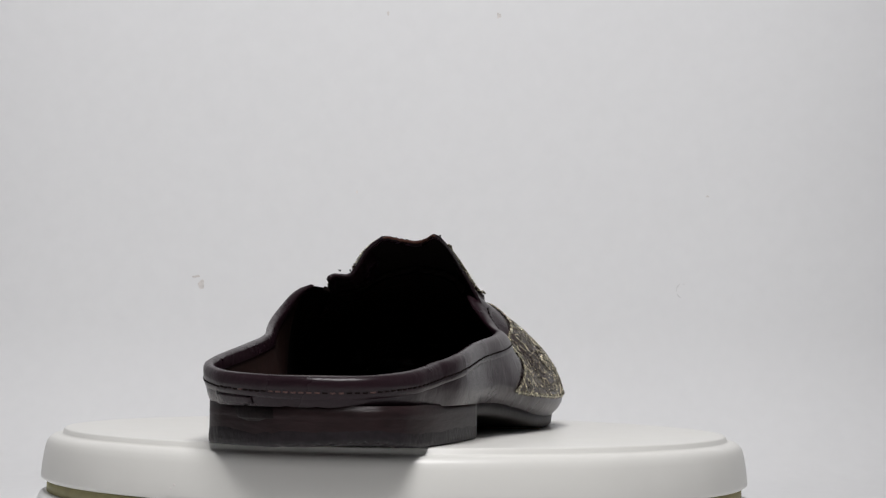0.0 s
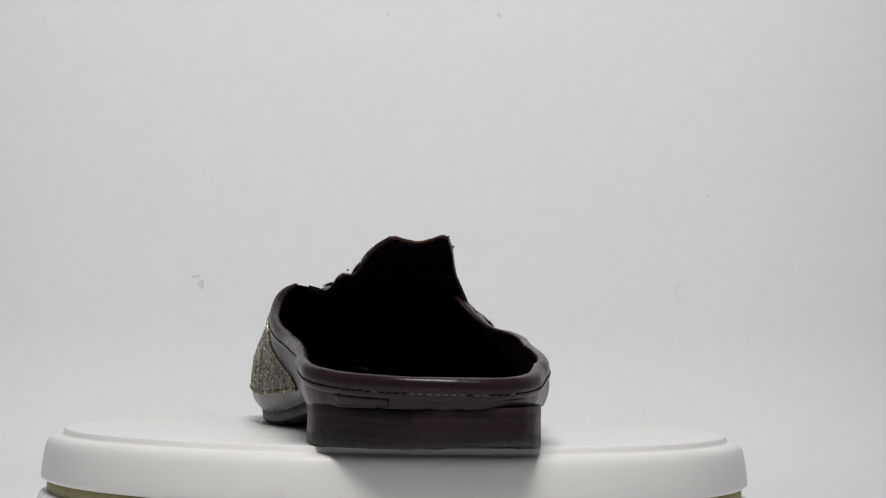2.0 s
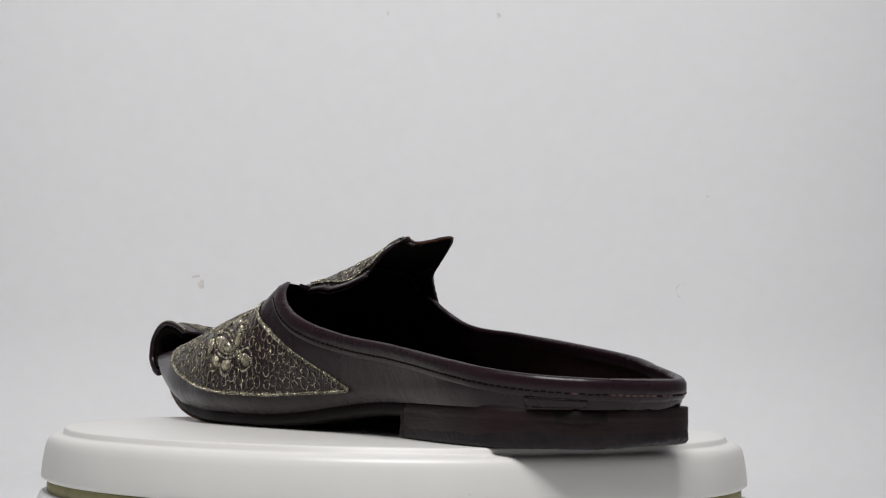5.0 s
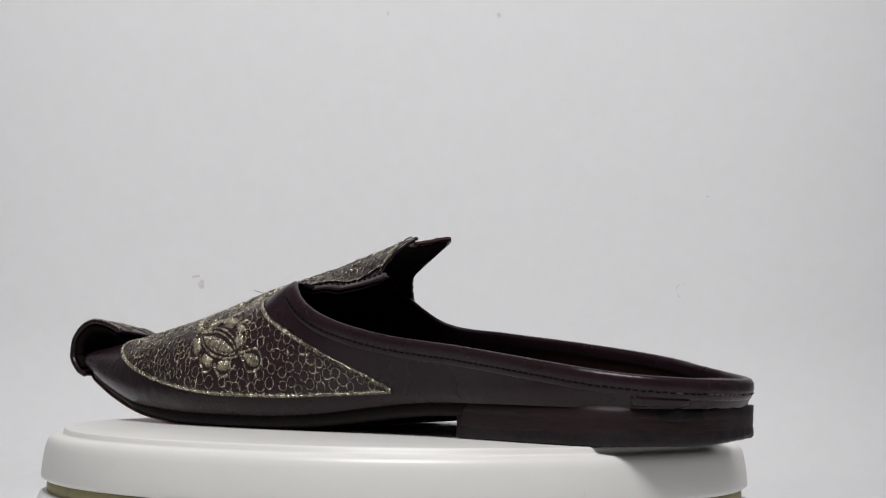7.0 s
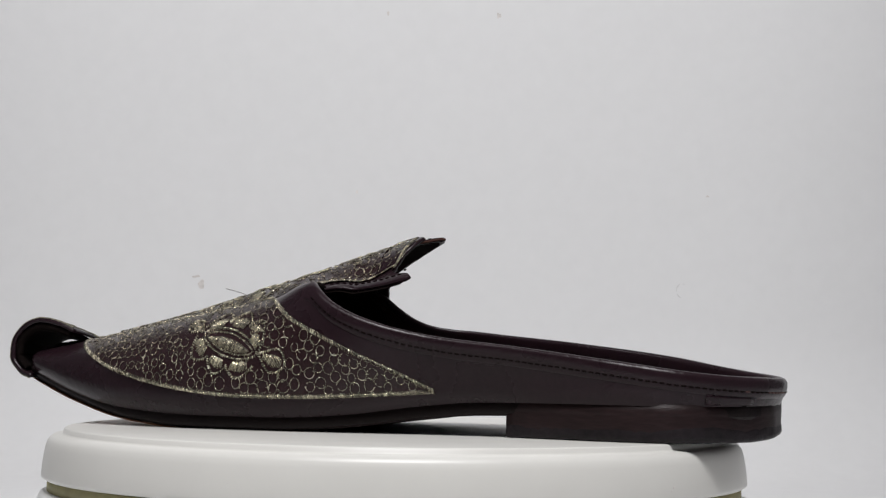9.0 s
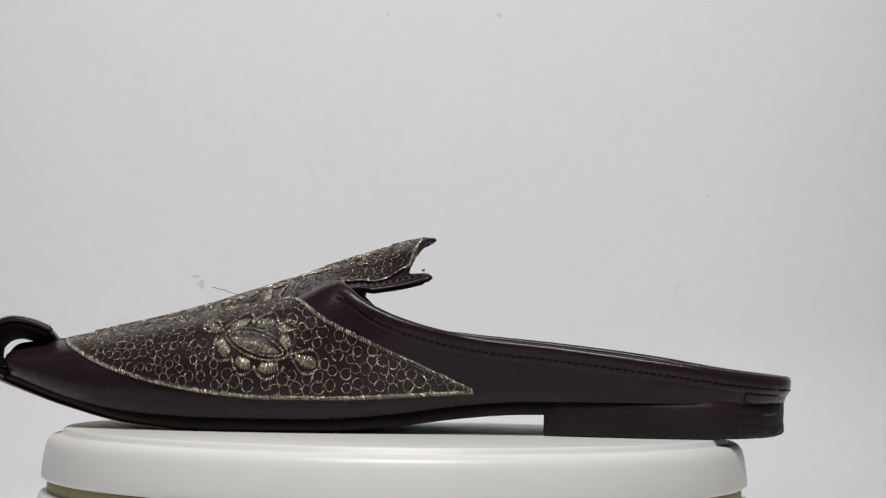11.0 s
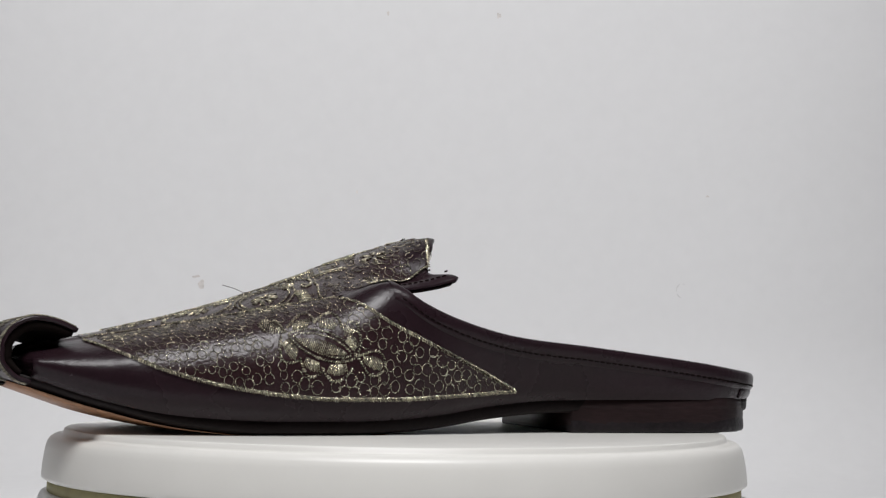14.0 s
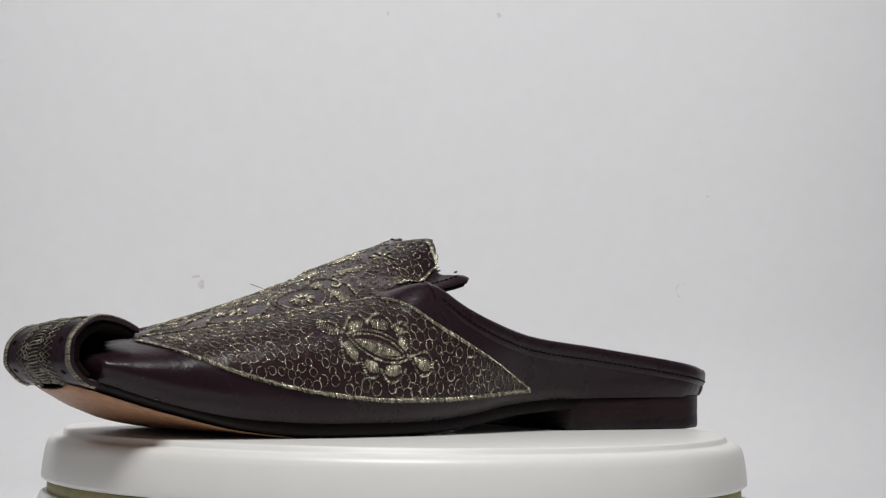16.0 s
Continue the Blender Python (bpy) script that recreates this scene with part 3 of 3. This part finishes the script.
def build_curl(shoe):
    rows = [[tuple(curl_at(i / 44, k / 12)) for k in range(13)] for i in range(45)]
    under = [[tuple(curl_at(i / 44, k / 12, -1.5)) for k in range(13)] for i in range(45)]
    strip = new_sheet("toe_strip", rows, under, M_LEATHER, shoe, "curled toe strip turned back over the toe")
    a = [[tuple(curl_at(0.1 + 0.88 * i / 40, 0.02 + 0.96 * k / 10, -1.8)) for k in range(11)] for i in range(41)]
    b = [[tuple(curl_at(0.1 + 0.88 * i / 40, 0.02 + 0.96 * k / 10, -3.6 - 1.0 * math.sin(math.pi * i / 40))) for k in range(11)] for i in range(41)]
    new_sheet("strip_backing", a, b, M_SHADED_LINING, strip, "dark backing layer, near black for the shade in the curl")
    # gold borders and zigzags
    v, f = [], []
    for w0, dw in ((0.035, 0.03), (0.965, 0.03)):
        for i in range(120):
            t = 0.02 + 0.96 * i / 120
            tube(v, f, [curl_at(t, w0 - dw, 0.15), curl_at(t + 0.004, w0, 0.5), curl_at(t + 0.008, w0 + dw, 0.15)], 0.24, 4)
    for w0, dw, n in ((0.28, 0.035, 46), (0.72, 0.035, 46), (0.33, 0.02, 60), (0.67, 0.02, 60)):
        tube(v, f, [curl_at(0.03 + 0.92 * i / n, w0 + dw * (1 if i % 2 else -1), 0.3) for i in range(n + 1)], 0.17, 4)
    for i in range(34):
        t = 0.10 + 0.75 * i / 34
        tube(v, f, [curl_at(t, 0.5 - 0.07, 0.1), curl_at(t + 0.006, 0.5, 0.45), curl_at(t + 0.012, 0.5 + 0.07, 0.1)], 0.24, 4)
    for k in range(70):
        t, w = random.uniform(0.08, 0.9), random.choice((random.uniform(0.35, 0.43), random.uniform(0.57, 0.65)))
        r = random.uniform(0.012, 0.024)
        tube(v, f, [curl_at(t + r * math.cos(q) * 0.7, w + r * 1.5 * math.sin(q), 0.25) for q in [2 * math.pi * j / 9 for j in range(9)]], 0.15, 4)
    tagged(part("strip_embroidery", v, f, M_DULL, strip, "dull gold zigzag embroidery"), kind="stuff")
    for w in (0.15, 0.85):
        for t in (0.22, 0.42, 0.62):
            v, f = [], []
            c = curl_at(t, w, 0.12)
            ring = [curl_at(t + 0.018 * math.cos(q), w + 0.03 * math.sin(q), 0.1) for q in [2 * math.pi * j / 10 for j in range(10)]]
            v = [tuple(c)] + [tuple(p) for p in ring]
            f = [(0, 1 + j, 1 + (j + 1) % 10) for j in range(10)]
            part("eyelet", v, f, M_STITCH, strip, "small dark punched hole")


def new_sheet(name, outer, inner, mat, parent, label):
    """A sheet between two lattices."""
    n, k = len(outer), len(outer[0])
    v, f = grid(outer)
    v2, f2 = grid(inner)
    o = len(v)
    f = f + [tuple(o + a for a in q)[::-1] for q in f2]
    rim_ids = list(range(k)) + [i * k + k - 1 for i in range(1, n)] + [(n - 1) * k + j for j in range(k - 2, -1, -1)] + [i * k for i in range(n - 2, 0, -1)]
    f += [(s, o + s, o + e, e) for s, e in zip(rim_ids, rim_ids[1:] + rim_ids[:1])]
    return fix_normals(part(name, v + v2, f, mat, parent, label))


# ---- embroidery ----
PANEL_LOW = curve([-29.5, -8, 21, 41, 61, 81, 100, 110, 122], [15.5, 14.0, 12.6, 12.6, 14.0, 17.0, 22.0, 26.0, 31.3])
PANEL_UP = curve([-29.5, -18, 2, 22, 36, 60, 90, 110, 122], [15.5, 21.0, 30.0, 39.5, 47.4, 43.6, 37.7, 33.9, 31.7])


def side_raised(x, z, s, out):
    return side_point(x, min(z, TOP(x) - 0.6), s, out)


def build_side_panel(shoe, s):
    rows = []
    for i in range(77):
        x = -29.5 + 151.5 * i / 76
        lo, hi = PANEL_LOW(x), PANEL_UP(x)
        rows.append([tuple(side_raised(x, lo + (hi - lo) * k / 14, s, 0.35)) for k in range(15)])
    panel = part("side_panel", *grid(rows), M_PANEL, shoe, "three-cornered panel of dull gold loops and a flower")
    if s < 0:
        fix_normals(panel)
    # satin borders
    v, f = [], []
    def border(path, width, step):
        p = [np.array(q) for q in path]
        for i in range(len(p) - 1):
            d = p[i + 1] - p[i]
            m = max(1, int(np.linalg.norm(d) / step))
            n = p[i] - np.array((p[i][0], RIDGE(p[i][0]), 14.0))
            n /= np.linalg.norm(n)
            side = np.cross(d / np.linalg.norm(d), n)
            slant = d / np.linalg.norm(d) * width * 0.35
            for k in range(m):
                c = p[i] + d * (k + random.uniform(-0.15, 0.15)) / m
                w = width * random.uniform(0.46, 0.54)
                tube(v, f, [c - side * w - slant, c + n * 0.45, c + side * w + slant], step * 0.38, 4)
    border([side_raised(x, PANEL_LOW(x), s, 0.4) for x in np.linspace(122, -29.5, 60)], 1.45, 0.56)
    border([side_raised(x, PANEL_UP(x), s, 0.4) for x in np.linspace(-29.5, 36, 34)], 1.45, 0.56)
    tagged(part("border_cord", v, f, M_GOLD, panel, "gold satin-stitched border"), kind="stuff")
    v, f = [], []
    beads = [side_raised(x, PANEL_UP(x), s, 0.6) for x in np.linspace(36, 122, 110)]
    for i in range(0, 109):
        if random.random() < 0.8:
            tube(v, f, [beads[i], beads[i] + (beads[i + 1] - beads[i]) * 0.62], 0.25, 4)
    # loops of thread
    centre = np.array((47.0, 31.5))
    e1 = np.array((-0.964, -0.265)) * 1.1
    e2 = np.array((-0.265, 0.964)) * 1.1
    got = []
    tries = 0
    while tries < 12000 and len(got) < 800:
        tries += 1
        x = random.uniform(-24, 117)
        lo, hi = PANEL_LOW(x) + 2.0, PANEL_UP(x) - (1.6 if x < 34 else 0.7)
        if hi <= lo:
            continue
        z = hi - (hi - lo) * random.random() ** random.choice((1.0, 2.5))
        away = side_raised(x, z, s, 0.5) - side_raised(centre[0], centre[1], s, 0.5)
        d = np.array((away[0], math.copysign(math.hypot(away[1], away[2]), z - centre[1])))
        p, q = d @ e1 / 1.21, d @ e2 / 1.21
        if (p / 14.5) ** 2 + (q / 13.2) ** 2 < 1 or ((abs(p) - 16.5) / 6.5) ** 2 + ((q - (1.8 if p < 0 else -1.0)) / 5.5) ** 2 < 1:
            continue
        c = side_raised(x, z, s, 0.5)
        if not got or np.min(np.linalg.norm(np.array(got) - c, axis=1)) > (3.5 if x < 58 else 3.0):
            got.append(c)
            r = random.uniform(1.6, 2.5) if x < 58 else random.uniform(1.4, 2.1)
            m = max(1.0, np.linalg.norm(side_raised(x, z + 0.5, s, 0) - side_raised(x, z - 0.5, s, 0)))
            a0, turn, sq = random.uniform(0, 6.28), random.uniform(5.8, 7.4), random.uniform(0.75, 1.0)
            ring = [side_raised(x + r * sq * math.cos(a0 + turn * j / 12), z + r / m * math.sin(a0 + turn * j / 12), s, 0.55) for j in range(13)]
            for j in range(12):
                if random.random() < 0.95:
                    tube(v, f, [ring[j] + (ring[j + 1] - ring[j]) * 0.04, ring[j] + (ring[j + 1] - ring[j]) * 0.9], random.uniform(0.10, 0.15), 4)
    # stray runs that join the loops
    for a in got[::2]:
        b = min((g for g in got if np.linalg.norm(g - a) > 3.6), key=lambda g: np.linalg.norm(g - a))
        if np.linalg.norm(b - a) < 6:
            tube(v, f, [a + (b - a) * 0.3, (a + b) / 2, a + (b - a) * 0.7], 0.12, 4)
    tagged(part("loop_stitching", v, f, M_GOLD, panel, "thin gold thread loops"), kind="stuff")
    # flower
    def fl(p, q, out):
        x = centre[0] + p * e1[0] + q * e2[0]
        z, left = centre[1], p * e1[1] + q * e2[1]
        for k in range(8):
            m = np.linalg.norm(side_point(x, z + 0.2, s) - side_point(x, z - 0.2, s)) / 0.4
            z = min(z + left / 8 / max(1.0, m), TOP(x) - 1.0)
        return side_raised(x, z, s, out)

    def rope(v, f, path, width, step=0.7, out=0.45):
        """Short slanted stitches laid side by side across a line."""
        q = np.array(path, float)
        run = np.concatenate([[0], np.cumsum(np.linalg.norm(np.diff(q, axis=0), axis=1))])
        m = max(2, int(run[-1] / step))
        for i in range(m):
            d = run[-1] * (i + 0.5 + random.uniform(-0.12, 0.12)) / m
            c, e = [np.array([np.interp(d + h, run, q[:, k]) for k in (0, 1)]) for h in (-0.2, 0.2)]
            t = (e - c) / (np.linalg.norm(e - c) + 1e-9)
            side, mid = np.array((-t[1], t[0])), (c + e) / 2
            w = width * random.uniform(0.44, 0.55)
            a, b = mid - side * w - t * 0.3, mid + side * w + t * 0.3
            tube(v, f, [fl(*a, out - 0.1), fl(*mid, out + 0.4), fl(*b, out - 0.1)], step * 0.29, 4)

    def petal(left, tip, right, fill=0.62, sink=0.2):
        """Satin threads fanned over the base, a dark gap, and a rope arch from one foot over the tip to the other."""
        left, tip, right = np.array(left), np.array(tip), np.array(right)
        foot, across = (left + right) / 2, (right - left) / 2
        rise = tip - foot
        v, f = [], []
        n = max(6, int(2 * np.linalg.norm(across) * 0.8 / 0.5))
        for i in range(n):
            u = -0.78 + 1.56 * i / (n - 1)
            a = foot + across * u * 0.68 - rise * sink
            b = foot + across * u * 0.95 + rise * fill * math.sqrt(1 - u * u * 0.9) * random.uniform(0.9, 1.04)
            tube(v, f, [fl(*a, 0.4), fl(*((a + b) / 2), 0.65), fl(*b, 0.4)], 0.2, 4)
        part("petal", v, f, M_GOLD, flower)
        v, f = [], []
        rope(v, f, [foot + across * -math.cos(w) * 1.08 + rise * (0.45 * math.sin(w) + 0.55 * (1 - abs(math.cos(w)) ** 1.4)) for w in np.linspace(0, math.pi, 34)], 0.9, 0.84)
        tagged(part("petal_outline", v, f, M_GOLD, flower), kind="stuff")

    def bud(p0, q0, p1, q1, width, fill):
        """A closed bud that starts in a point at the flower: a pointed satin core inside a rope ring."""
        a, d = np.array((p0, q0)), np.array((p1 - p0, q1 - q0))
        side = np.array((-d[1], d[0])) / np.linalg.norm(d)
        def half(t):
            return width * math.sin(math.pi * t ** 1.45) ** 0.8 if 0 < t < 1 else 0.0
        v, f = [], []
        n = int(np.linalg.norm(d) * 0.62 / 0.48)
        for i in range(n):
            t = 0.2 + 0.64 * i / (n - 1)
            w = half(t) * fill
            tube(v, f, [fl(*(a + d * t - side * w), 0.4), fl(*(a + d * (t + 0.03)), 0.8), fl(*(a + d * t + side * w), 0.4)], 0.2, 4)
        part("petal", v, f, M_GOLD, flower)
        v, f = [], []
        ts = list(np.linspace(0, 1, 24))
        rope(v, f, [a + d * t + side * half(t) for t in ts] + [a + d * t - side * half(t) for t in ts[::-1]], 0.88, 0.84)
        tagged(part("petal_outline", v, f, M_GOLD, flower), kind="stuff")
    flower = part("flower_heart", *heart(fl), M_PANEL, panel, "gold satin-stitched flower")
    bud(-11.4, 0.9, -19.2, 3.2, 2.9, 0.55)
    bud(11.8, -0.6, 22.0, -1.6, 4.0, 0.5)
    petal((-10.9, 2.4), (-6.6, 10.4), (-3.5, 6.4), 0.5)
    petal((-3.1, 6.4), (1.6, 12.2), (5.0, 7.0), 0.52)
    petal((5.0, 7.0), (9.2, 10.4), (10.4, 6.6), 0.4)
    petal((6.6, 4.6), (11.0, 7.0), (11.6, 0.6), 0.55)
    petal((-12.2, -1.2), (-11.0, -9.0), (-5.8, -6.6), 0.55)
    petal((-5.4, -6.4), (-1.6, -11.6), (2.0, -7.4), 0.55)
    petal((2.2, -7.2), (7.0, -10.6), (10.9, -4.6), 0.55)
    v, f = [], []
    for i in range(28):
        t = i / 27
        w = 2.1 * math.sin(math.pi * (0.04 + 0.92 * t)) ** 0.8
        c = np.array((-7.6 + 15.6 * t, -0.7 - 0.5 * t))
        tube(v, f, [fl(c[0] - 0.35, c[1] - w, 0.45), fl(c[0], c[1], 0.9), fl(c[0] + 0.35, c[1] + w, 0.45)], 0.2, 4)
    part("petal", v, f, M_GOLD, flower)
    v, f = [], []
    for h, e, width in ((4.6, 1.0, 0.85), (3.1, 0.86, 0.65)):
        oval = [(0.5 - 10.9 * e * math.cos(w), -0.3 + 0.5 * math.cos(w) + h * math.sin(w) * abs(math.sin(w)) ** 0.35) for w in np.linspace(0, 2 * math.pi, 70)]
        rope(v, f, oval, width, 0.78)
    tagged(part("heart_outline", v, f, M_GOLD, flower), kind="stuff")
    return panel


def heart(fl):
    """The padded oval in the middle of a flower."""
    rows = [[tuple(fl(11 * q * math.cos(w), 3.6 * q * math.sin(w), 0.4 + 0.3 * (1 - q))) for q in (0.05, 0.5, 1.0)] for w in [2 * math.pi * i / 24 for i in range(24)]]
    return grid(rows, True)


def top_point(x, off, out):
    """A point of the middle panel, off millimetres to the left of the ridge."""
    if x < 33:
        return tongue_point(x, off, out)
    def at(x, off):
        s = 1 if off >= 0 else -1
        return np.array((x, RIDGE(x) + off, middle(x, abs(off), s)))
    n = np.cross(at(x + 0.5, off) - at(x - 0.5, off), at(x, off + 0.5) - at(x, off - 0.5))
    n /= np.linalg.norm(n)
    return at(x, off) + out * n


MID_HALF = curve([-14, -5, 10, 34], [22.0, 22.0, 27.5, 36.0])


def build_middle_panel(shoe):
    def limit(x, s):
        if x >= 34:
            return 0.985 * crease(x, s)[1]
        return MID_HALF(x) if s > 0 else 13.0 + 0.3 * max(0.0, x)
    rows = []
    for i in range(70):
        x = 121.5 - 119.0 * i / 69
        rows.append([tuple(top_point(x, -limit(x, -1) + (limit(x, 1) + limit(x, -1)) * k / 16, 0.35)) for k in range(17)])
    panel = fix_normals(part("middle_panel", *grid(rows), M_PANEL, shoe, "tongue panel of gold scrolls and paisleys"))
    v, f = [], []
    def dashes(path, r, fill=0.66, wide_by=0.0):
        for i in range(len(path) - 1):
            a, b = path[i], path[i + 1]
            if wide_by:
                d = (b - a) / (np.linalg.norm(b - a) + 1e-9)
                side = np.cross(d, (0.25, 0, 0.97))
                tube(v, f, [a - side * wide_by - d * 0.3, (a + b) / 2 + np.array((0, 0, 0.28)), a + side * wide_by + d * 0.3], r, 4)
            elif random.random() < 0.94:
                tube(v, f, [a, a + (b - a) * fill], r, 4)
    # rope borders on the tongue
    dashes([top_point(x, limit(x, 1), 0.5) for x in np.linspace(21, -5, 50)], 0.26, wide_by=0.8)
    dashes([top_point(x, -limit(x, -1), 0.5) for x in np.linspace(32, -5, 66)], 0.3, wide_by=1.0)
    dashes([top_point(-5 - 4.0 * k, 22.5 - 11.5 * k, 0.5) for k in np.linspace(0, 1, 20)], 0.3, wide_by=0.8)
    dashes([top_point(-8 + 10.6 * math.sin(math.pi * k), 10.5 - 21 * k, 0.45) for k in np.linspace(0, 1, 34)], 0.22, wide_by=0.6)
    tagged(part("rope_border", v, f, M_GOLD, panel, "gold rope border"), kind="stuff")
    # scrolls and paisleys, in mirrored pairs
    v, f = [], []
    def sprig(cx, co, size, n=7):
        for i in range(n):
            w = 2 * math.pi * i / n + 0.3
            for k in (-0.16, 0, 0.16):
                a = top_point(cx + 0.25 * size * math.cos(w + k), co + 0.25 * size * math.sin(w + k), 0.5)
                b = top_point(cx + size * math.cos(w + k), co + size * math.sin(w + k), 0.4)
                tube(v, f, [a, (a + b) / 2 + np.array((0, 0, 0.35)), b], 0.28, 4)
    def leaf(cx, co, length, width, tilt, s):
        """A pointed leaf of satin threads laid across its length."""
        for q in np.linspace(-0.97, 0.97, max(12, int(2 * length / 0.42))):
            w = width * (1 - q * q) ** 0.75
            x, o = cx + length * q * math.cos(tilt), co + length * q * math.sin(tilt)
            a, c = [top_point(x - h * math.sin(tilt), inside(x, (o + h * math.cos(tilt)) * s, s), 0.45) for h in (-w, w)]
            tube(v, f, [a, (a + c) / 2 + np.array((0, 0, 0.35)), c], 0.23, 4)
    def inside(x, off, s):
        k = 1.0 if s > 0 else 0.74
        return s * min(abs(off) * k, limit(x, s) - 0.5) if off * s > 0 else off * k
    def ring(cx, co, a, b, s, r, wide_by, tail=0.0):
        """A rope ring, drawn out to a point towards the toe by tail."""
        path = []
        for i in range(int(7 * (a + b)) // 2 + 1):
            w = 2 * math.pi * i / (int(7 * (a + b)) // 2)
            x, o = cx + a * math.cos(w) + tail * max(0.0, math.cos(w)) ** 3, co + b * math.sin(w) * (1 - 0.35 * (tail > 0) * max(0.0, math.cos(w)))
            path.append(top_point(x, inside(x, o * s, s), 0.55))
        dashes(path, r, wide_by=wide_by)
    for s in (1, -1):
        k = 1.0 if s > 0 else 0.74
        # two medallions, the one at the toe drawn out to a point, each with a sprig
        ring(58.5, 20.6, 9.0, 8.6, s, 0.2, 0.42)
        ring(58.3, 20.4, 10.8, 10.6, s, 0.19, 0.36)
        sprig(59.0, 21.8 * k * s, 4.8, 8)
        ring(80.5, 13.6, 11.2, 7.6, s, 0.2, 0.4, tail=3.0)
        sprig(81.0, 12.6 * k * s, 3.8, 7)
        sprig(86.5, 10.0 * k * s, 2.2, 5)
        ring(103.5, 5.2, 7.0, 3.2, s, 0.19, 0.32, tail=2.0)
        sprig(103, 4.6 * k * s, 1.8, 5)
        leaf(70.5, 7.4, 4.4, 1.5, 0.5, s)
        leaf(48.0, 16.0, 4.2, 2.0, 0.9, s)
        leaf(31.0, 13.6, 6.6, 1.6, -0.25, s)
        leaf(94.0, 5.0, 3.6, 1.1, 0.3, s)
        # a short fan of threads between the medallion and the crease
        for o in np.arange(25.5, 33.0, 0.55):
            a, c = top_point(44.4, inside(44.4, o * s, s), 0.45), top_point(48.8, inside(48.8, (o - 1.2) * s, s), 0.45)
            tube(v, f, [a, (a + c) / 2 + np.array((0, 0, 0.3)), c], 0.22, 4)
        # a scroll that comes from the ridge, curls up, and lets a tail run down to the crease
        path = [(45.0, 8.6), (42.6, 10.2), (40.6, 12.8), (39.9, 16.0), (40.2, 19.0), (41.4, 21.6), (43.4, 22.6), (44.6, 21.2), (43.8, 19.6), (42.6, 20.0)]
        tail = [(39.6, 20.4), (39.4, 23.4), (40.2, 26.4), (41.0, 29.4), (41.2, 33.0)]
        for line in (path, tail):
            q = np.array(line)
            run = np.arange(len(q))
            dashes([top_point(x, inside(x, o * s, s), 0.55) for x, o in zip(*[np.interp(np.linspace(0, len(q) - 1, 6 * len(q)), run, q[:, c]) for c in (0, 1)])], 0.2, wide_by=0.42)
        dashes([top_point(x, s * limit(x, s), 0.5) for x in np.linspace(37, 119, 130)], 0.22, wide_by=0.36)
    for c in ((12.2, 11.0), (12.0, -7.6)):
        sprig(c[0], c[1], 5.2, 6)
    for q in np.linspace(-0.97, 0.97, 32):
        a, b = top_point(22 + 6.5 * q, 2.7 * math.sqrt(1 - q * q), 0.5), top_point(22 + 6.5 * q, -2.7 * math.sqrt(1 - q * q), 0.5)
        tube(v, f, [a, (a + b) / 2 + np.array((0, 0, 0.5)), b], 0.25, 4)
    for q in np.linspace(-1, 1, 30):
        a, b = top_point(43 + 7 * q, 3.4 * math.sqrt(max(0, 1 - q * q)), 0.5), top_point(43 + 7 * q, -3.4 * math.sqrt(max(0, 1 - q * q)), 0.5)
        tube(v, f, [a, (a + b) / 2 + np.array((0, 0, 0.5)), b], 0.3, 4)
    tagged(part("scrollwork", v, f, M_GOLD, panel, "gold paisleys, sprigs and scrolls"), kind="stuff")
    # small loops in the ground
    v, f = [], []
    got = []
    for k in range(3000):
        x = random.uniform(-6, 118)
        off = random.uniform(-limit(x, -1) + 2, limit(x, 1) - 2)
        if x < 5 and abs(off) < 8:
            continue
        if ((x - 58) / 12) ** 2 + ((abs(off) - 19) / 13) ** 2 < 1 or ((x - 42) / 5) ** 2 + ((abs(off) - 18) / 12) ** 2 < 1 or ((x - 81) / 15) ** 2 + ((abs(off) - 12) / 9) ** 2 < 1 or x > 92 or ((x - 12.4) / 6) ** 2 + ((abs(off) - 8) / 6) ** 2 < 1:
            continue
        c = top_point(x, off, 0.5)
        if not got or np.min(np.linalg.norm(np.array(got) - c, axis=1)) > 3.0:
            got.append(c)
            r, a0 = random.uniform(1.2, 1.9), random.uniform(0, 6.28)
            ring = [top_point(x + r * math.cos(a0 + 5.6 * j / 11), off + r * 0.85 * math.sin(a0 + 5.6 * j / 11), 0.55) for j in range(12)]
            for j in range(11):
                if random.random() < 0.9:
                    tube(v, f, [ring[j], ring[j] + (ring[j + 1] - ring[j]) * 0.88], random.uniform(0.12, 0.18), 4)
    tagged(part("loop_stitching", v, f, M_GOLD, panel, "thin gold thread loops"), kind="stuff")
    # one loose hair-thin thread that stands off the vamp
    v, f = [], []
    tube(v, f, [top_point(57, 2, 0.3), top_point(61, 4, 1.6), top_point(64, 5, 4.0), top_point(68, 5, 6.5)], 0.11, 4)
    part("loose_thread", v, f, M_WORN, panel, "loose stray thread end")


turntable = build_turntable()
slipper = build_slipper()
for k, (x, z, rx, rz) in enumerate(((-0.1180, 0.0645, 0.0026, 0.0032), (-0.1215, 0.0695, 0.0030, 0.0010), (0.058, 0.2305, 0.0016, 0.0026), (-0.0091, 0.2305, 0.0010, 0.0020), (-0.026, 0.1219, 0.0006, 0.0012), (0.1855, 0.1227, 0.0014, 0.0007))):
    smudge(x, z, rx, rz, k * 3.7)
scuff(0.1705, 0.0655, 0.0032)


# ---- what moves ----
def motions():
    for thing, start in ((turntable, 0.0), (slipper, HEADING)):
        walk(thing, [(t, pose(0, 0, 0, 0, 0, start + SPIN * t)) for t in range(17)])


motions()
